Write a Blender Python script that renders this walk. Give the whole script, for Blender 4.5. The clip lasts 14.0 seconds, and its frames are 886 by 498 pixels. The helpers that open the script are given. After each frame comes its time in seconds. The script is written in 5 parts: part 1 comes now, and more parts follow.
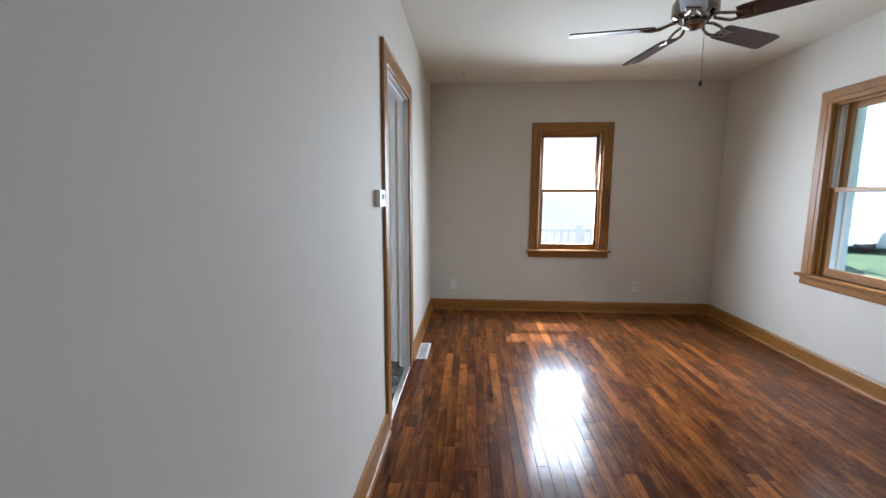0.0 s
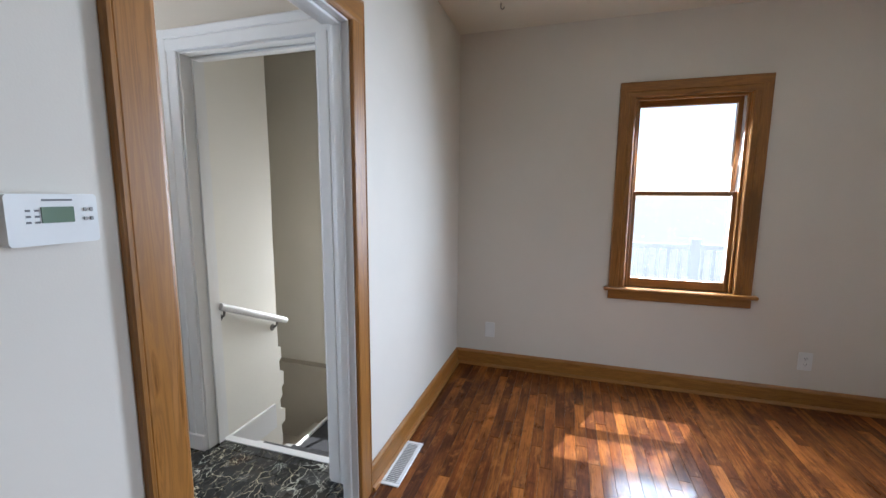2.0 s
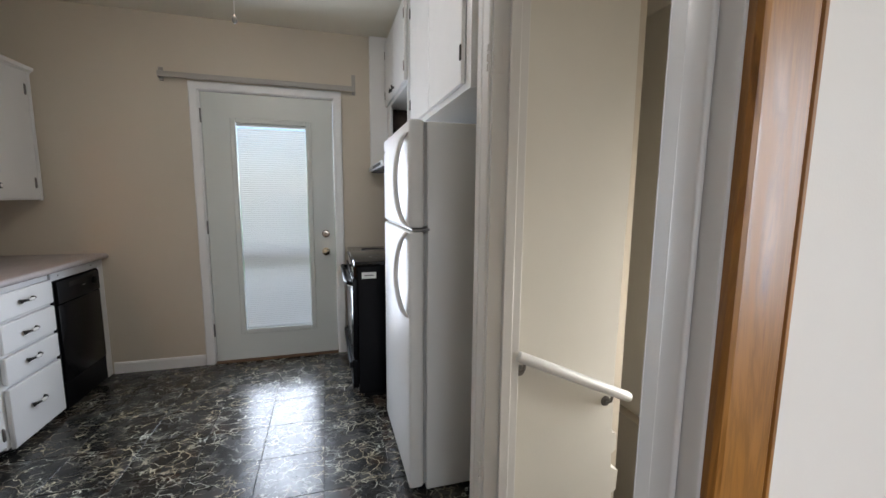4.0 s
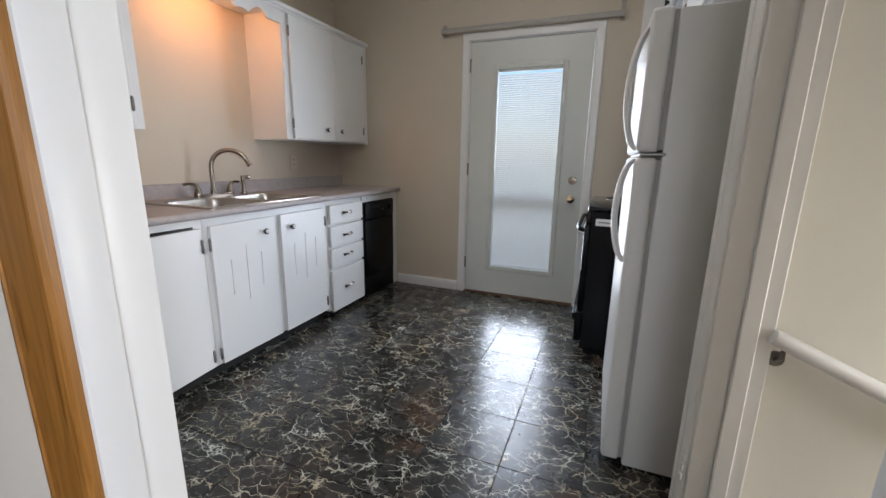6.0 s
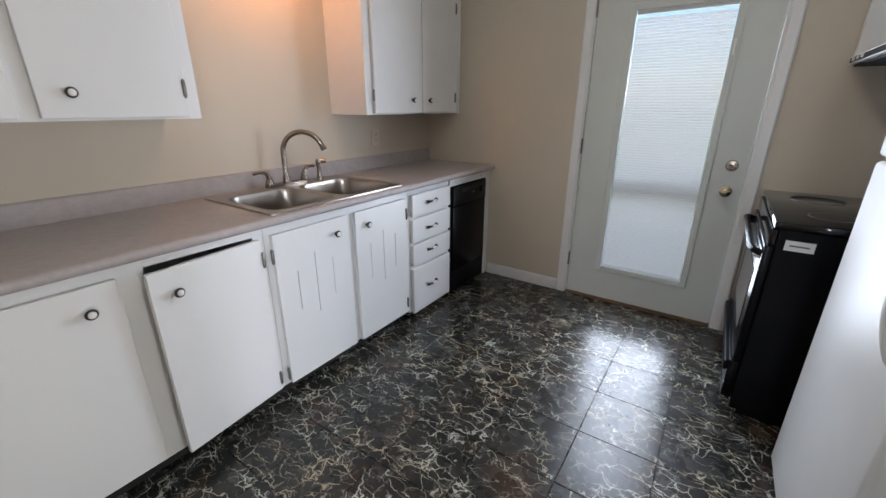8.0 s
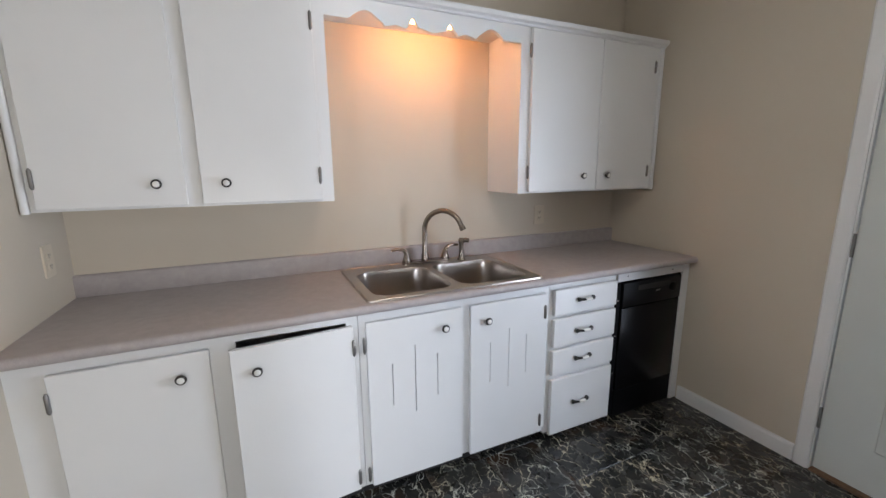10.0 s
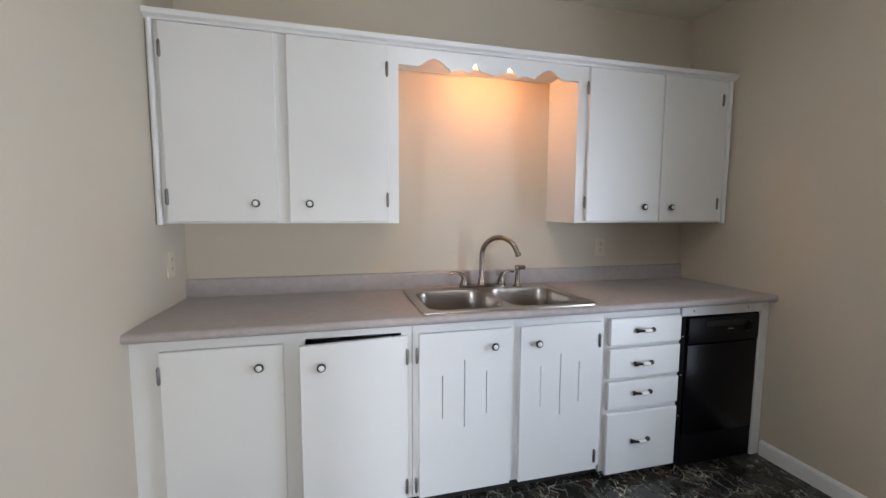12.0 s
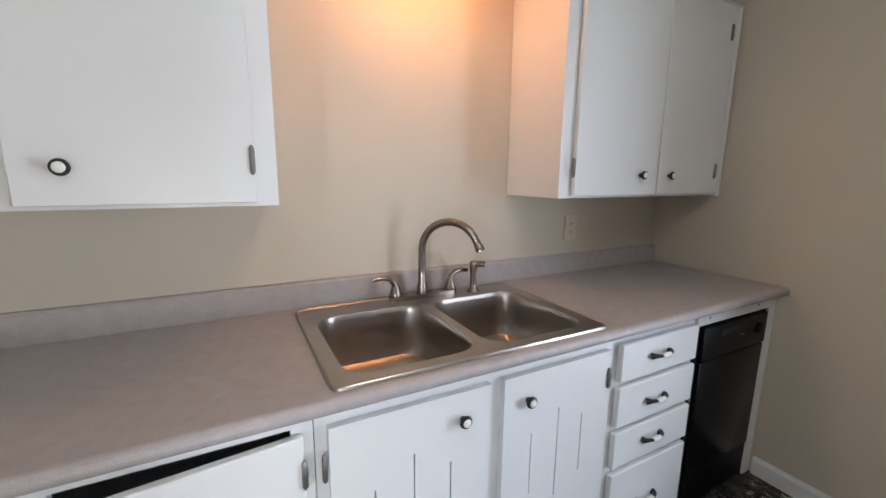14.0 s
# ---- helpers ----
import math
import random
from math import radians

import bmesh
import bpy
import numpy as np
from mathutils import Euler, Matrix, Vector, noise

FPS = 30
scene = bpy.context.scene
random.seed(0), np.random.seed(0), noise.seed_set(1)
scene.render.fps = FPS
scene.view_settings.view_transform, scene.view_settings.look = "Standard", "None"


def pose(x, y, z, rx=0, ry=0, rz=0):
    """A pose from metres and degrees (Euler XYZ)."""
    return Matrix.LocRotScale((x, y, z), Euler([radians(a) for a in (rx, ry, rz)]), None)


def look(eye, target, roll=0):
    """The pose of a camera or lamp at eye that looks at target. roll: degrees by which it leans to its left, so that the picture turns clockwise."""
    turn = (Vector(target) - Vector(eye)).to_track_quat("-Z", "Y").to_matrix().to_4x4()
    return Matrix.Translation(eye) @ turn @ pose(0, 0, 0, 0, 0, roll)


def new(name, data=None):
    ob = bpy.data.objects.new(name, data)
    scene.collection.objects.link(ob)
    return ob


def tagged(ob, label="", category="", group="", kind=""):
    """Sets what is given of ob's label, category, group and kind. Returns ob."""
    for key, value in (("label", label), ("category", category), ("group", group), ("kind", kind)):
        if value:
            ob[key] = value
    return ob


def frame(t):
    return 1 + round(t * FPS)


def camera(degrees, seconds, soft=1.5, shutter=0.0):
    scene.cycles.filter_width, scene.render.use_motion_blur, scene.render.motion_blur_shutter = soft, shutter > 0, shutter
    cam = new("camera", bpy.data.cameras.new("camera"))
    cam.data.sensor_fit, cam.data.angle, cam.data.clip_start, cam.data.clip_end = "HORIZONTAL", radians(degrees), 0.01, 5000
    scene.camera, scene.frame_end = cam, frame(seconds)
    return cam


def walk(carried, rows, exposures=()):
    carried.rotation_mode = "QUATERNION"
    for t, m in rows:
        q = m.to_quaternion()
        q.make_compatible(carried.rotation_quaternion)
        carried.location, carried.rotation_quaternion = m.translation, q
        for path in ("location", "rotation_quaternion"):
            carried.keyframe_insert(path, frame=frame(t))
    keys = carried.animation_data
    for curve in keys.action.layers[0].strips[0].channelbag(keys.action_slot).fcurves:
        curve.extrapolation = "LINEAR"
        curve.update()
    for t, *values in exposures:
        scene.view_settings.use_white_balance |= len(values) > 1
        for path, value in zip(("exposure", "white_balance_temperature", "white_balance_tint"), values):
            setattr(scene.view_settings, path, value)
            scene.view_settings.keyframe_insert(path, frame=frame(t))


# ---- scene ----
cam = camera(95.6, 14.0)
EXPOSURE = [(0, 1.08, 5700, 10), (1.0, 1.08, 5750, 11), (2.0, 1.13, 5550, 11), (3.0, 1.12, 5850, 12), (3.5, 0.8, 6200, 12), (4.2, 0.87, 6250, 13), (6.5, 0.82, 6200, 13), (9.2, 0.91, 6150, 14), (11.5, 0.98, 6050, 12), (12.2, 0.9, 6050, 12), (13.0, 0.74, 6050, 12), (13.5, 0.86, 6050, 12), (14, 1.02, 6100, 12)]
PATH = [
    (0, (0.028, 0.372, 1.301), (-0.106, 2.35, 1.032), 0.2),
    (0.5, (0.186, 0.733, 1.316), (0.048, 2.71, 1.048), 0.3),
    (1, (0.307, 1.118, 1.326), (0.11, 3.09, 1.061), 0.3),
    (1.5, (0.343, 1.501, 1.321), (0.003, 3.454, 1.056), 0.4),
    (2, (0.377, 1.867, 1.324), (-0.204, 3.762, 1.059), 0.4),
    (2.5, (0.374, 2.194, 1.33), (-0.618, 3.91, 1.063), 0.4),
    (3, (0.288, 2.504, 1.328), (-1.058, 3.96, 1.07), 0.3),
    (3.5, (0.161, 2.698, 1.333), (-1.54, 3.719, 1.072), 0.4),
    (4, (-0.074, 2.827, 1.313), (-1.978, 3.384, 1.054), 0.5),
    (4.2, (-0.152, 2.863, 1.302), (-2.092, 3.272, 1.041), 0.5),
    (6.3, (-0.181, 3.074, 1.145), (-1.935, 2.262, 0.63), 0.3),
    (6.5, (-0.205, 3.076, 1.144), (-1.923, 2.245, 0.547), 0.3),
    (7, (-0.305, 3.01, 1.2), (-1.97, 2.125, 0.533), 0.3),
    (7.5, (-0.452, 2.864, 1.294), (-2.077, 1.91, 0.623), 0.3),
    (8, (-0.636, 2.769, 1.317), (-2.195, 1.709, 0.648), 0.2),
    (8.5, (-0.871, 2.715, 1.346), (-2.293, 1.475, 0.681), 0.2),
    (9, (-1.069, 2.681, 1.372), (-2.299, 1.228, 0.759), 0.2),
    (9.2, (-1.132, 2.679, 1.402), (-2.279, 1.149, 0.818), 0.0),
    (11.3, (-1.225, 2.946, 1.36), (-1.722, 1.015, 1.201), 0.2),
    (11.5, (-1.225, 2.943, 1.34), (-1.723, 1.013, 1.182), 0.2),
    (12, (-1.224, 2.909, 1.322), (-1.721, 0.981, 1.139), 0.3),
    (12.5, (-1.228, 2.787, 1.315), (-1.726, 0.865, 1.073), 0.3),
    (13, (-1.22, 2.581, 1.306), (-1.758, 0.677, 1.018), 0.4),
    (13.5, (-1.293, 2.373, 1.301), (-2.029, 0.546, 0.955), 0.3),
    (14, (-1.39, 2.098, 1.347), (-2.31, 0.36, 0.986), 0.6),
]
walk(cam, [(t, look(eye, target, roll)) for t, eye, target, roll in PATH], EXPOSURE)


# ---------------------------------------------------------------- light
def make_world():
    w = bpy.data.worlds.new("sky")
    scene.world = w
    w.use_nodes = True
    nt = w.node_tree
    nt.nodes.clear()
    sky = nt.nodes.new("ShaderNodeTexSky")
    sky.sky_type = "NISHITA"
    sky.sun_disc = False
    sky.sun_elevation = radians(56.5)
    sky.sun_rotation = radians(24)
    bg = nt.nodes.new("ShaderNodeBackground")
    bg.inputs["Strength"].default_value = SKY
    out = nt.nodes.new("ShaderNodeOutputWorld")
    nt.links.new(sky.outputs[0], bg.inputs[0])
    nt.links.new(bg.outputs[0], out.inputs[0])


SKY = 0.15
make_world()
sun = new("sun", bpy.data.lights.new("sun", "SUN"))
sun.data.energy, sun.data.angle, sun.data.color = 5.0, radians(0.6), (1, 0.94, 0.84)
sun.matrix_world = look((0, 0, 0), (-0.27, -0.605, -1.0))


def window_lamp(name, centre, target, sx, sy, watts, colour, spread=150):
    """Area lamp that stands in for the daylight of one opening."""
    lamp = new(name, bpy.data.lights.new(name, "AREA"))
    d = lamp.data
    d.shape, d.size, d.size_y, d.energy, d.color, d.spread = "RECTANGLE", sx, sy, watts, colour, radians(spread)
    lamp.matrix_world = look(centre, target)
    return lamp


COOL = (0.86, 0.93, 1.0)
WARMISH = (1.0, 0.95, 0.84)
# the sky's light at each opening
window_lamp("window_light", (1.105, 5.02, 1.34), (1.105, 3.0, 0.6), 0.63, 1.24, 42, COOL)
window_lamp("window_light", (2.815, 3.09, 1.34), (0.4, 2.7, -0.5), 0.29, 1.18, 9.5, COOL, 118)
window_lamp("window_light", (-1.085, 4.985, 0.79), (-1.085, 3.0, 0.5), 0.42, 0.78, 10.5, WARMISH)
# added lamp well outside the back door, lighting the blind from behind
window_lamp("window_light", (-5.0, 2.45, 1.75), (-3.4, 2.45, 1.1), 2.0, 1.6, 17, (0.88, 0.93, 1.0))
# added lamp on the room side of the blind, as the door's daylight
window_lamp("window_light", (-3.43, 2.45, 1.05), (-1.5, 2.45, 1.05), 0.50, 1.55, 14, (0.82, 0.90, 1.0))


# ---------------------------------------------------------------- mesh helpers
ORIGIN = {}


def thing(name, loc, label, category, group="", kind=""):
    """An empty at a thing's base, under which its parts hang."""
    ob = new(name)
    ob.location = loc
    ob.empty_display_size = 0.1
    ORIGIN[ob.name] = Vector(loc)
    return tagged(ob, label, category, group, kind)


def part(name, bm, material, parent=None, label="", smooth=False):
    """Links a bmesh in world coordinates as one mesh object."""
    bmesh.ops.recalc_face_normals(bm, faces=bm.faces[:])
    base = ORIGIN.get(parent.name, Vector()) if parent else Vector()
    if base.length > 0:
        bmesh.ops.translate(bm, verts=bm.verts[:], vec=-base)
    me = bpy.data.meshes.new(name)
    bm.to_mesh(me)
    bm.free()
    if smooth:
        me.polygons.foreach_set("use_smooth", [True] * len(me.polygons))
        me.set_sharp_from_angle(angle=radians(40))
    me.materials.append(material)
    ob = new(name, me)
    if parent:
        ob.parent = parent
        ORIGIN[ob.name] = base
    if label:
        tagged(ob, label)
    return ob


def bx(bm, x0, x1, y0, y1, z0, z1, bevel=0.0, segs=1):
    """Adds a box, with its edges rounded by bevel."""
    x0, x1, y0, y1, z0, z1 = min(x0, x1), max(x0, x1), min(y0, y1), max(y0, y1), min(z0, z1), max(z0, z1)
    vs = [bm.verts.new((x, y, z)) for x in (x0, x1) for y in (y0, y1) for z in (z0, z1)]
    quads = ((0, 1, 3, 2), (4, 6, 7, 5), (0, 4, 5, 1), (2, 3, 7, 6), (0, 2, 6, 4), (1, 5, 7, 3))
    fs = [bm.faces.new([vs[i] for i in q]) for q in quads]
    if bevel:
        es = list({e for f in fs for e in f.edges})
        bmesh.ops.bevel(bm, geom=es, offset=bevel, segments=segs, affect="EDGES", profile=0.5)
    return bm


def box(*a, **k):
    return bx(bmesh.new(), *a, **k)


def block(name, dims, material, parent=None, bevel=0.0, label="", segs=1):
    return part(name, box(*dims, bevel=bevel, segs=segs), material, parent, label, smooth=segs > 1)


def basis(axis):
    a = Vector(axis).normalized()
    u = a.orthogonal().normalized()
    return a, u, a.cross(u)


def sweep(bm, pts, radii, segs=12, closed=False, caps=True):
    """A round tube along points; radii is one number or one for each point."""
    pts = [Vector(p) for p in pts]
    n = len(pts)
    if not hasattr(radii, "__len__"):
        radii = [radii] * n
    rings, u = [], None
    for i, p in enumerate(pts):
        d = (pts[(i + 1) % n] - pts[i - 1]) if closed else (pts[min(i + 1, n - 1)] - pts[max(i - 1, 0)])
        d.normalize()
        u = d.orthogonal().normalized() if u is None else (u - d * u.dot(d)).normalized()
        v = d.cross(u)
        rings.append([bm.verts.new(p + radii[i] * (math.cos(2 * math.pi * k / segs) * u + math.sin(2 * math.pi * k / segs) * v)) for k in range(segs)])
    for i in range(n if closed else n - 1):
        a, b = rings[i], rings[(i + 1) % n]
        for k in range(segs):
            bm.faces.new((a[k], a[(k + 1) % segs], b[(k + 1) % segs], b[k]))
    if caps and not closed:
        bm.faces.new(rings[0])
        bm.faces.new(rings[-1])
    return bm


def lathe(bm, base, axis, profile, segs=20):
    """Turns a profile of (distance along axis, radius) about the axis."""
    a, u, v = basis(axis)
    rings = []
    for h, r in profile:
        c = Vector(base) + a * h
        rings.append([bm.verts.new(c + max(r, 1e-4) * (math.cos(2 * math.pi * k / segs) * u + math.sin(2 * math.pi * k / segs) * v)) for k in range(segs)])
    for p, q in zip(rings, rings[1:]):
        for k in range(segs):
            bm.faces.new((p[k], p[(k + 1) % segs], q[(k + 1) % segs], q[k]))
    bm.faces.new(rings[0])
    bm.faces.new(rings[-1])
    return bm


def prism(bm, poly, axis, a0, a1):
    """A polygon of two coordinates, drawn out along axis 'x', 'y' or 'z' from a0 to a1."""
    put = {"x": lambda p, a: (a, p[0], p[1]), "y": lambda p, a: (p[0], a, p[1]), "z": lambda p, a: (p[0], p[1], a)}[axis]
    lo = [bm.verts.new(put(p, a0)) for p in poly]
    hi = [bm.verts.new(put(p, a1)) for p in poly]
    n = len(poly)
    for i in range(n):
        bm.faces.new((lo[i], lo[(i + 1) % n], hi[(i + 1) % n], hi[i]))
    bm.faces.new(lo)
    bm.faces.new(hi)
    return bm


def rounded(x0, x1, y0, y1, r, n=5):
    """Corners of a rounded rectangle."""
    out = []
    for cx, cy, a in ((x1 - r, y1 - r, 0), (x0 + r, y1 - r, 90), (x0 + r, y0 + r, 180), (x1 - r, y0 + r, 270)):
        out += [(cx + r * math.cos(radians(a + 90 * i / n)), cy + r * math.sin(radians(a + 90 * i / n))) for i in range(n + 1)]
    return out


def arc_points(centre, u, v, r, a0, a1, n):
    c, u, v = Vector(centre), Vector(u), Vector(v)
    return [c + r * (math.cos(radians(a0 + (a1 - a0) * i / n)) * u + math.sin(radians(a0 + (a1 - a0) * i / n)) * v) for i in range(n + 1)]


# ---------------------------------------------------------------- materials
class Mat:
    """A short way to write node materials."""

    def __init__(self, name):
        self.m = bpy.data.materials.new(name)
        self.m.use_nodes = True
        self.nt = self.m.node_tree
        self.nt.nodes.clear()
        self.out = self.n("OutputMaterial")
        self.b = self.n("BsdfPrincipled")
        self.nt.links.new(self.b.outputs[0], self.out.inputs[0])

    def n(self, kind, **settings):
        node = self.nt.nodes.new("ShaderNode" + kind)
        if "data_type" in settings:
            node.data_type = settings["data_type"]
        if "blend_type" in settings:
            node.blend_type = settings["blend_type"]
        if "operation" in settings:
            node.operation = settings["operation"]
        return node

    def link(self, a, b):
        self.nt.links.new(a, b)

    def coords(self, scale=(1, 1, 1), jitter=0.0, kind="Object"):
        tc = self.n("TexCoord")
        mp = self.n("Mapping")
        mp.inputs["Scale"].default_value = scale
        src = tc.outputs[kind]
        if jitter:
            info = self.n("ObjectInfo")
            mul = self.n("VectorMath", operation="SCALE")
            mul.inputs[0].default_value = (jitter, jitter * 0.7, jitter * 1.3)
            self.link(info.outputs["Random"], mul.inputs["Scale"])
            add = self.n("VectorMath", operation="ADD")
            self.link(src, add.inputs[0])
            self.link(mul.outputs[0], add.inputs[1])
            src = add.outputs[0]
        self.link(src, mp.inputs[0])
        return mp.outputs[0]

    def noise(self, vec, scale, detail=3, rough=0.55, distort=0.0):
        t = self.n("TexNoise")
        t.inputs["Scale"].default_value = scale
        t.inputs["Detail"].default_value = detail
        t.inputs["Roughness"].default_value = rough
        t.inputs["Distortion"].default_value = distort
        self.link(vec, t.inputs["Vector"])
        return t.outputs["Fac"]

    def ramp(self, fac, *stops):
        r = self.n("ValToRGB")
        els = r.color_ramp.elements
        while len(els) < len(stops):
            els.new(0.5)
        for e, (pos, col) in zip(els, stops):
            e.position = pos
            e.color = (*col, 1) if hasattr(col, "__len__") else (col, col, col, 1)
        self.link(fac, r.inputs[0])
        return r.outputs[0]

    def mix(self, fac, a, b, blend="MIX"):
        m = self.n("Mix", data_type="RGBA", blend_type=blend)
        for sock, val in ((m.inputs[0], fac), (m.inputs[6], a), (m.inputs[7], b)):
            if hasattr(val, "is_linked"):
                self.link(val, sock)
            elif hasattr(val, "__len__"):
                sock.default_value = (*val, 1)
            else:
                sock.default_value = val
        return m.outputs[2]

    def math(self, op, a, b=0.0):
        m = self.n("Math", operation=op)
        for sock, val in ((m.inputs[0], a), (m.inputs[1], b)):
            if hasattr(val, "is_linked"):
                self.link(val, sock)
            else:
                sock.default_value = val
        return m.outputs[0]

    def bump(self, height, strength, distance):
        b = self.n("Bump")
        b.inputs["Strength"].default_value = strength
        b.inputs["Distance"].default_value = distance
        self.link(height, b.inputs["Height"])
        self.link(b.outputs[0], self.b.inputs["Normal"])

    def set(self, **vals):
        names = {"color": "Base Color", "rough": "Roughness", "metal": "Metallic", "coat": "Coat Weight", "coat_rough": "Coat Roughness", "spec": "Specular IOR Level", "aniso": "Anisotropic"}
        for key, val in vals.items():
            sock = self.b.inputs[names[key]]
            if hasattr(val, "is_linked"):
                self.link(val, sock)
            elif hasattr(val, "__len__"):
                sock.default_value = (*val, 1)
            else:
                sock.default_value = val
        return self


def shade(c, k):
    return tuple(min(1, v * k) for v in c)


def paint(name, c, rough, vary=0.05, bump=0.08, stain=0.0, grain=260, spec=0.5):
    """Painted surface: roller stipple, slow tone drift, and faint marks."""
    m = Mat(name)
    v = m.coords()
    slow = m.noise(v, 1.7, 4)
    col = m.ramp(slow, (0.3, shade(c, 1 - vary)), (0.7, shade(c, 1 + vary)))
    if stain:
        marks = m.ramp(m.noise(v, 9, 5, 0.7), (0.62, 0.0), (0.78, stain))
        col = m.mix(marks, col, shade(c, 0.62))
    fine = m.noise(v, grain, 2)
    m.set(color=col, rough=m.ramp(m.noise(v, 12, 3), (0.3, rough - 0.06), (0.7, rough + 0.06)), spec=spec)
    m.bump(m.math("ADD", fine, m.math("MULTIPLY", m.noise(v, 14, 2), 0.25)), bump, 0.002)
    return m.m


def trim_wood(name, along, c0, c1, rough=0.38):
    """Varnished softwood with its grain along one axis."""
    m = Mat(name)
    s = {"x": (1.1, 15, 15), "y": (15, 1.1, 15), "z": (15, 15, 1.1)}[along]
    v = m.coords(s, 3.0)
    a = m.noise(v, 1.3, 5, 0.62, 2.4)
    fine = m.noise(m.coords(tuple(k * 5 for k in s), 3.0), 1.0, 3)
    knots = m.ramp(m.noise(m.coords(tuple(max(1, k / 5) for k in s), 5.0), 1.6, 2), (0.62, 0.0), (0.74, 0.55))
    col = m.ramp(a, (0.28, shade(c0, 0.85)), (0.42, c1), (0.52, shade(c1, 0.72)), (0.60, c1), (0.8, shade(c1, 1.2)))
    col = m.mix(m.math("MULTIPLY", fine, 0.35), col, shade(c0, 0.7))
    col = m.mix(knots, col, shade(c0, 0.55))
    m.set(color=col, rough=m.ramp(a, (0.3, rough - 0.08), (0.7, rough + 0.1)))
    m.bump(fine, 0.12, 0.001)
    return m.m


def plain(name, c, rough, metal=0.0, bump=0.0, scale=180, vary=0.06, spec=0.5, wear=0.03):
    m = Mat(name)
    v = m.coords()
    col = m.ramp(m.noise(v, 7, 4), (0.3, shade(c, 1 - vary)), (0.7, shade(c, 1 + vary)))
    m.set(color=col, rough=m.ramp(m.noise(v, 8, 2), (0.3, rough * (1 - wear)), (0.7, rough * (1 + wear))), metal=metal, spec=spec)
    if bump:
        m.bump(m.noise(v, scale, 2), bump, 0.001)
    return m.m


def brushed(name, c, rough, s=(4, 400, 400)):
    """Brushed metal, its scratches along x."""
    m = Mat(name)
    f = m.noise(m.coords(s), 1.0, 3)
    m.set(color=m.ramp(f, (0.3, shade(c, 0.9)), (0.7, shade(c, 1.05))), metal=1.0, rough=m.ramp(f, (0.3, rough * 0.75), (0.7, rough * 1.25)))
    m.bump(f, 0.03, 0.0005)
    return m.m


def plank_wood(name):
    """Old stained oak strips under thick worn varnish; each strip has its own tone."""
    m = Mat(name)
    info = m.n("ObjectInfo")
    geo = m.n("NewGeometry")
    rnd = m.math("FRACT", m.math("ADD", info.outputs["Random"], geo.outputs["Random Per Island"]))
    grain = m.noise(m.coords((30, 2.0, 30), 9.0), 1.0, 6, 0.68, 0.8)
    streak = m.noise(m.coords((110, 4.5, 110), 9.0), 1.0, 4, 0.65)
    pore = m.noise(m.coords((260, 12, 260), 9.0), 1.0, 2)
    blotch = m.noise(m.coords((9, 5, 9), 5.0), 1.3, 6, 0.72, 0.4)
    tone = m.ramp(rnd, (0.0, (0.064, 0.017, 0.006)), (0.35, (0.120, 0.032, 0.008)), (0.75, (0.210, 0.063, 0.013)), (1.0, (0.295, 0.098, 0.021)))
    col = m.mix(m.ramp(grain, (0.42, 0.0), (0.72, 0.62)), tone, (0.42, 0.158, 0.026))
    large = m.noise(m.coords((1.4, 0.9, 1.4), 0.6, "Object"), 1.6, 3)
    col = m.mix(m.ramp(large, (0.38, 0.7), (0.60, 0.0)), col, (0.026, 0.007, 0.004))
    col = m.mix(m.ramp(streak, (0.50, 0.0), (0.66, 0.55)), col, (0.045, 0.012, 0.005))
    col = m.mix(m.ramp(blotch, (0.32, 0.75), (0.48, 0.0)), col, (0.034, 0.009, 0.004))
    col = m.mix(m.ramp(blotch, (0.54, 0.0), (0.72, 0.65)), col, (0.36, 0.140, 0.034))
    col = m.mix(m.ramp(pore, (0.54, 0.0), (0.7, 0.5)), col, (0.020, 0.006, 0.003))
    scuff = m.noise(m.coords((16, 3, 16), 4.0), 2.0, 6, 0.8)
    col = m.mix(m.ramp(scuff, (0.64, 0.0), (0.74, 0.5)), col, (0.44, 0.22, 0.09))
    worn = m.math("ADD", m.math("MULTIPLY", scuff, 0.6), m.math("MULTIPLY", blotch, 0.4))
    m.set(color=col, rough=m.ramp(worn, (0.35, 0.24), (0.68, 0.46)), spec=0.05, coat=0.30, coat_rough=m.ramp(worn, (0.38, 0.07), (0.62, 0.22)))
    dips = m.noise(m.coords((11, 3.0, 11), 6.0), 2.0, 4, 0.6)
    height = m.math("ADD", m.math("MULTIPLY", grain, 0.5), m.math("MULTIPLY", dips, 1.3))
    bump = m.n("Bump")
    bump.inputs["Strength"].default_value = 0.22
    bump.inputs["Distance"].default_value = 0.0018
    m.link(height, bump.inputs["Height"])
    m.link(bump.outputs[0], m.b.inputs["Normal"])
    m.link(bump.outputs[0], m.b.inputs["Coat Normal"])
    return m.m


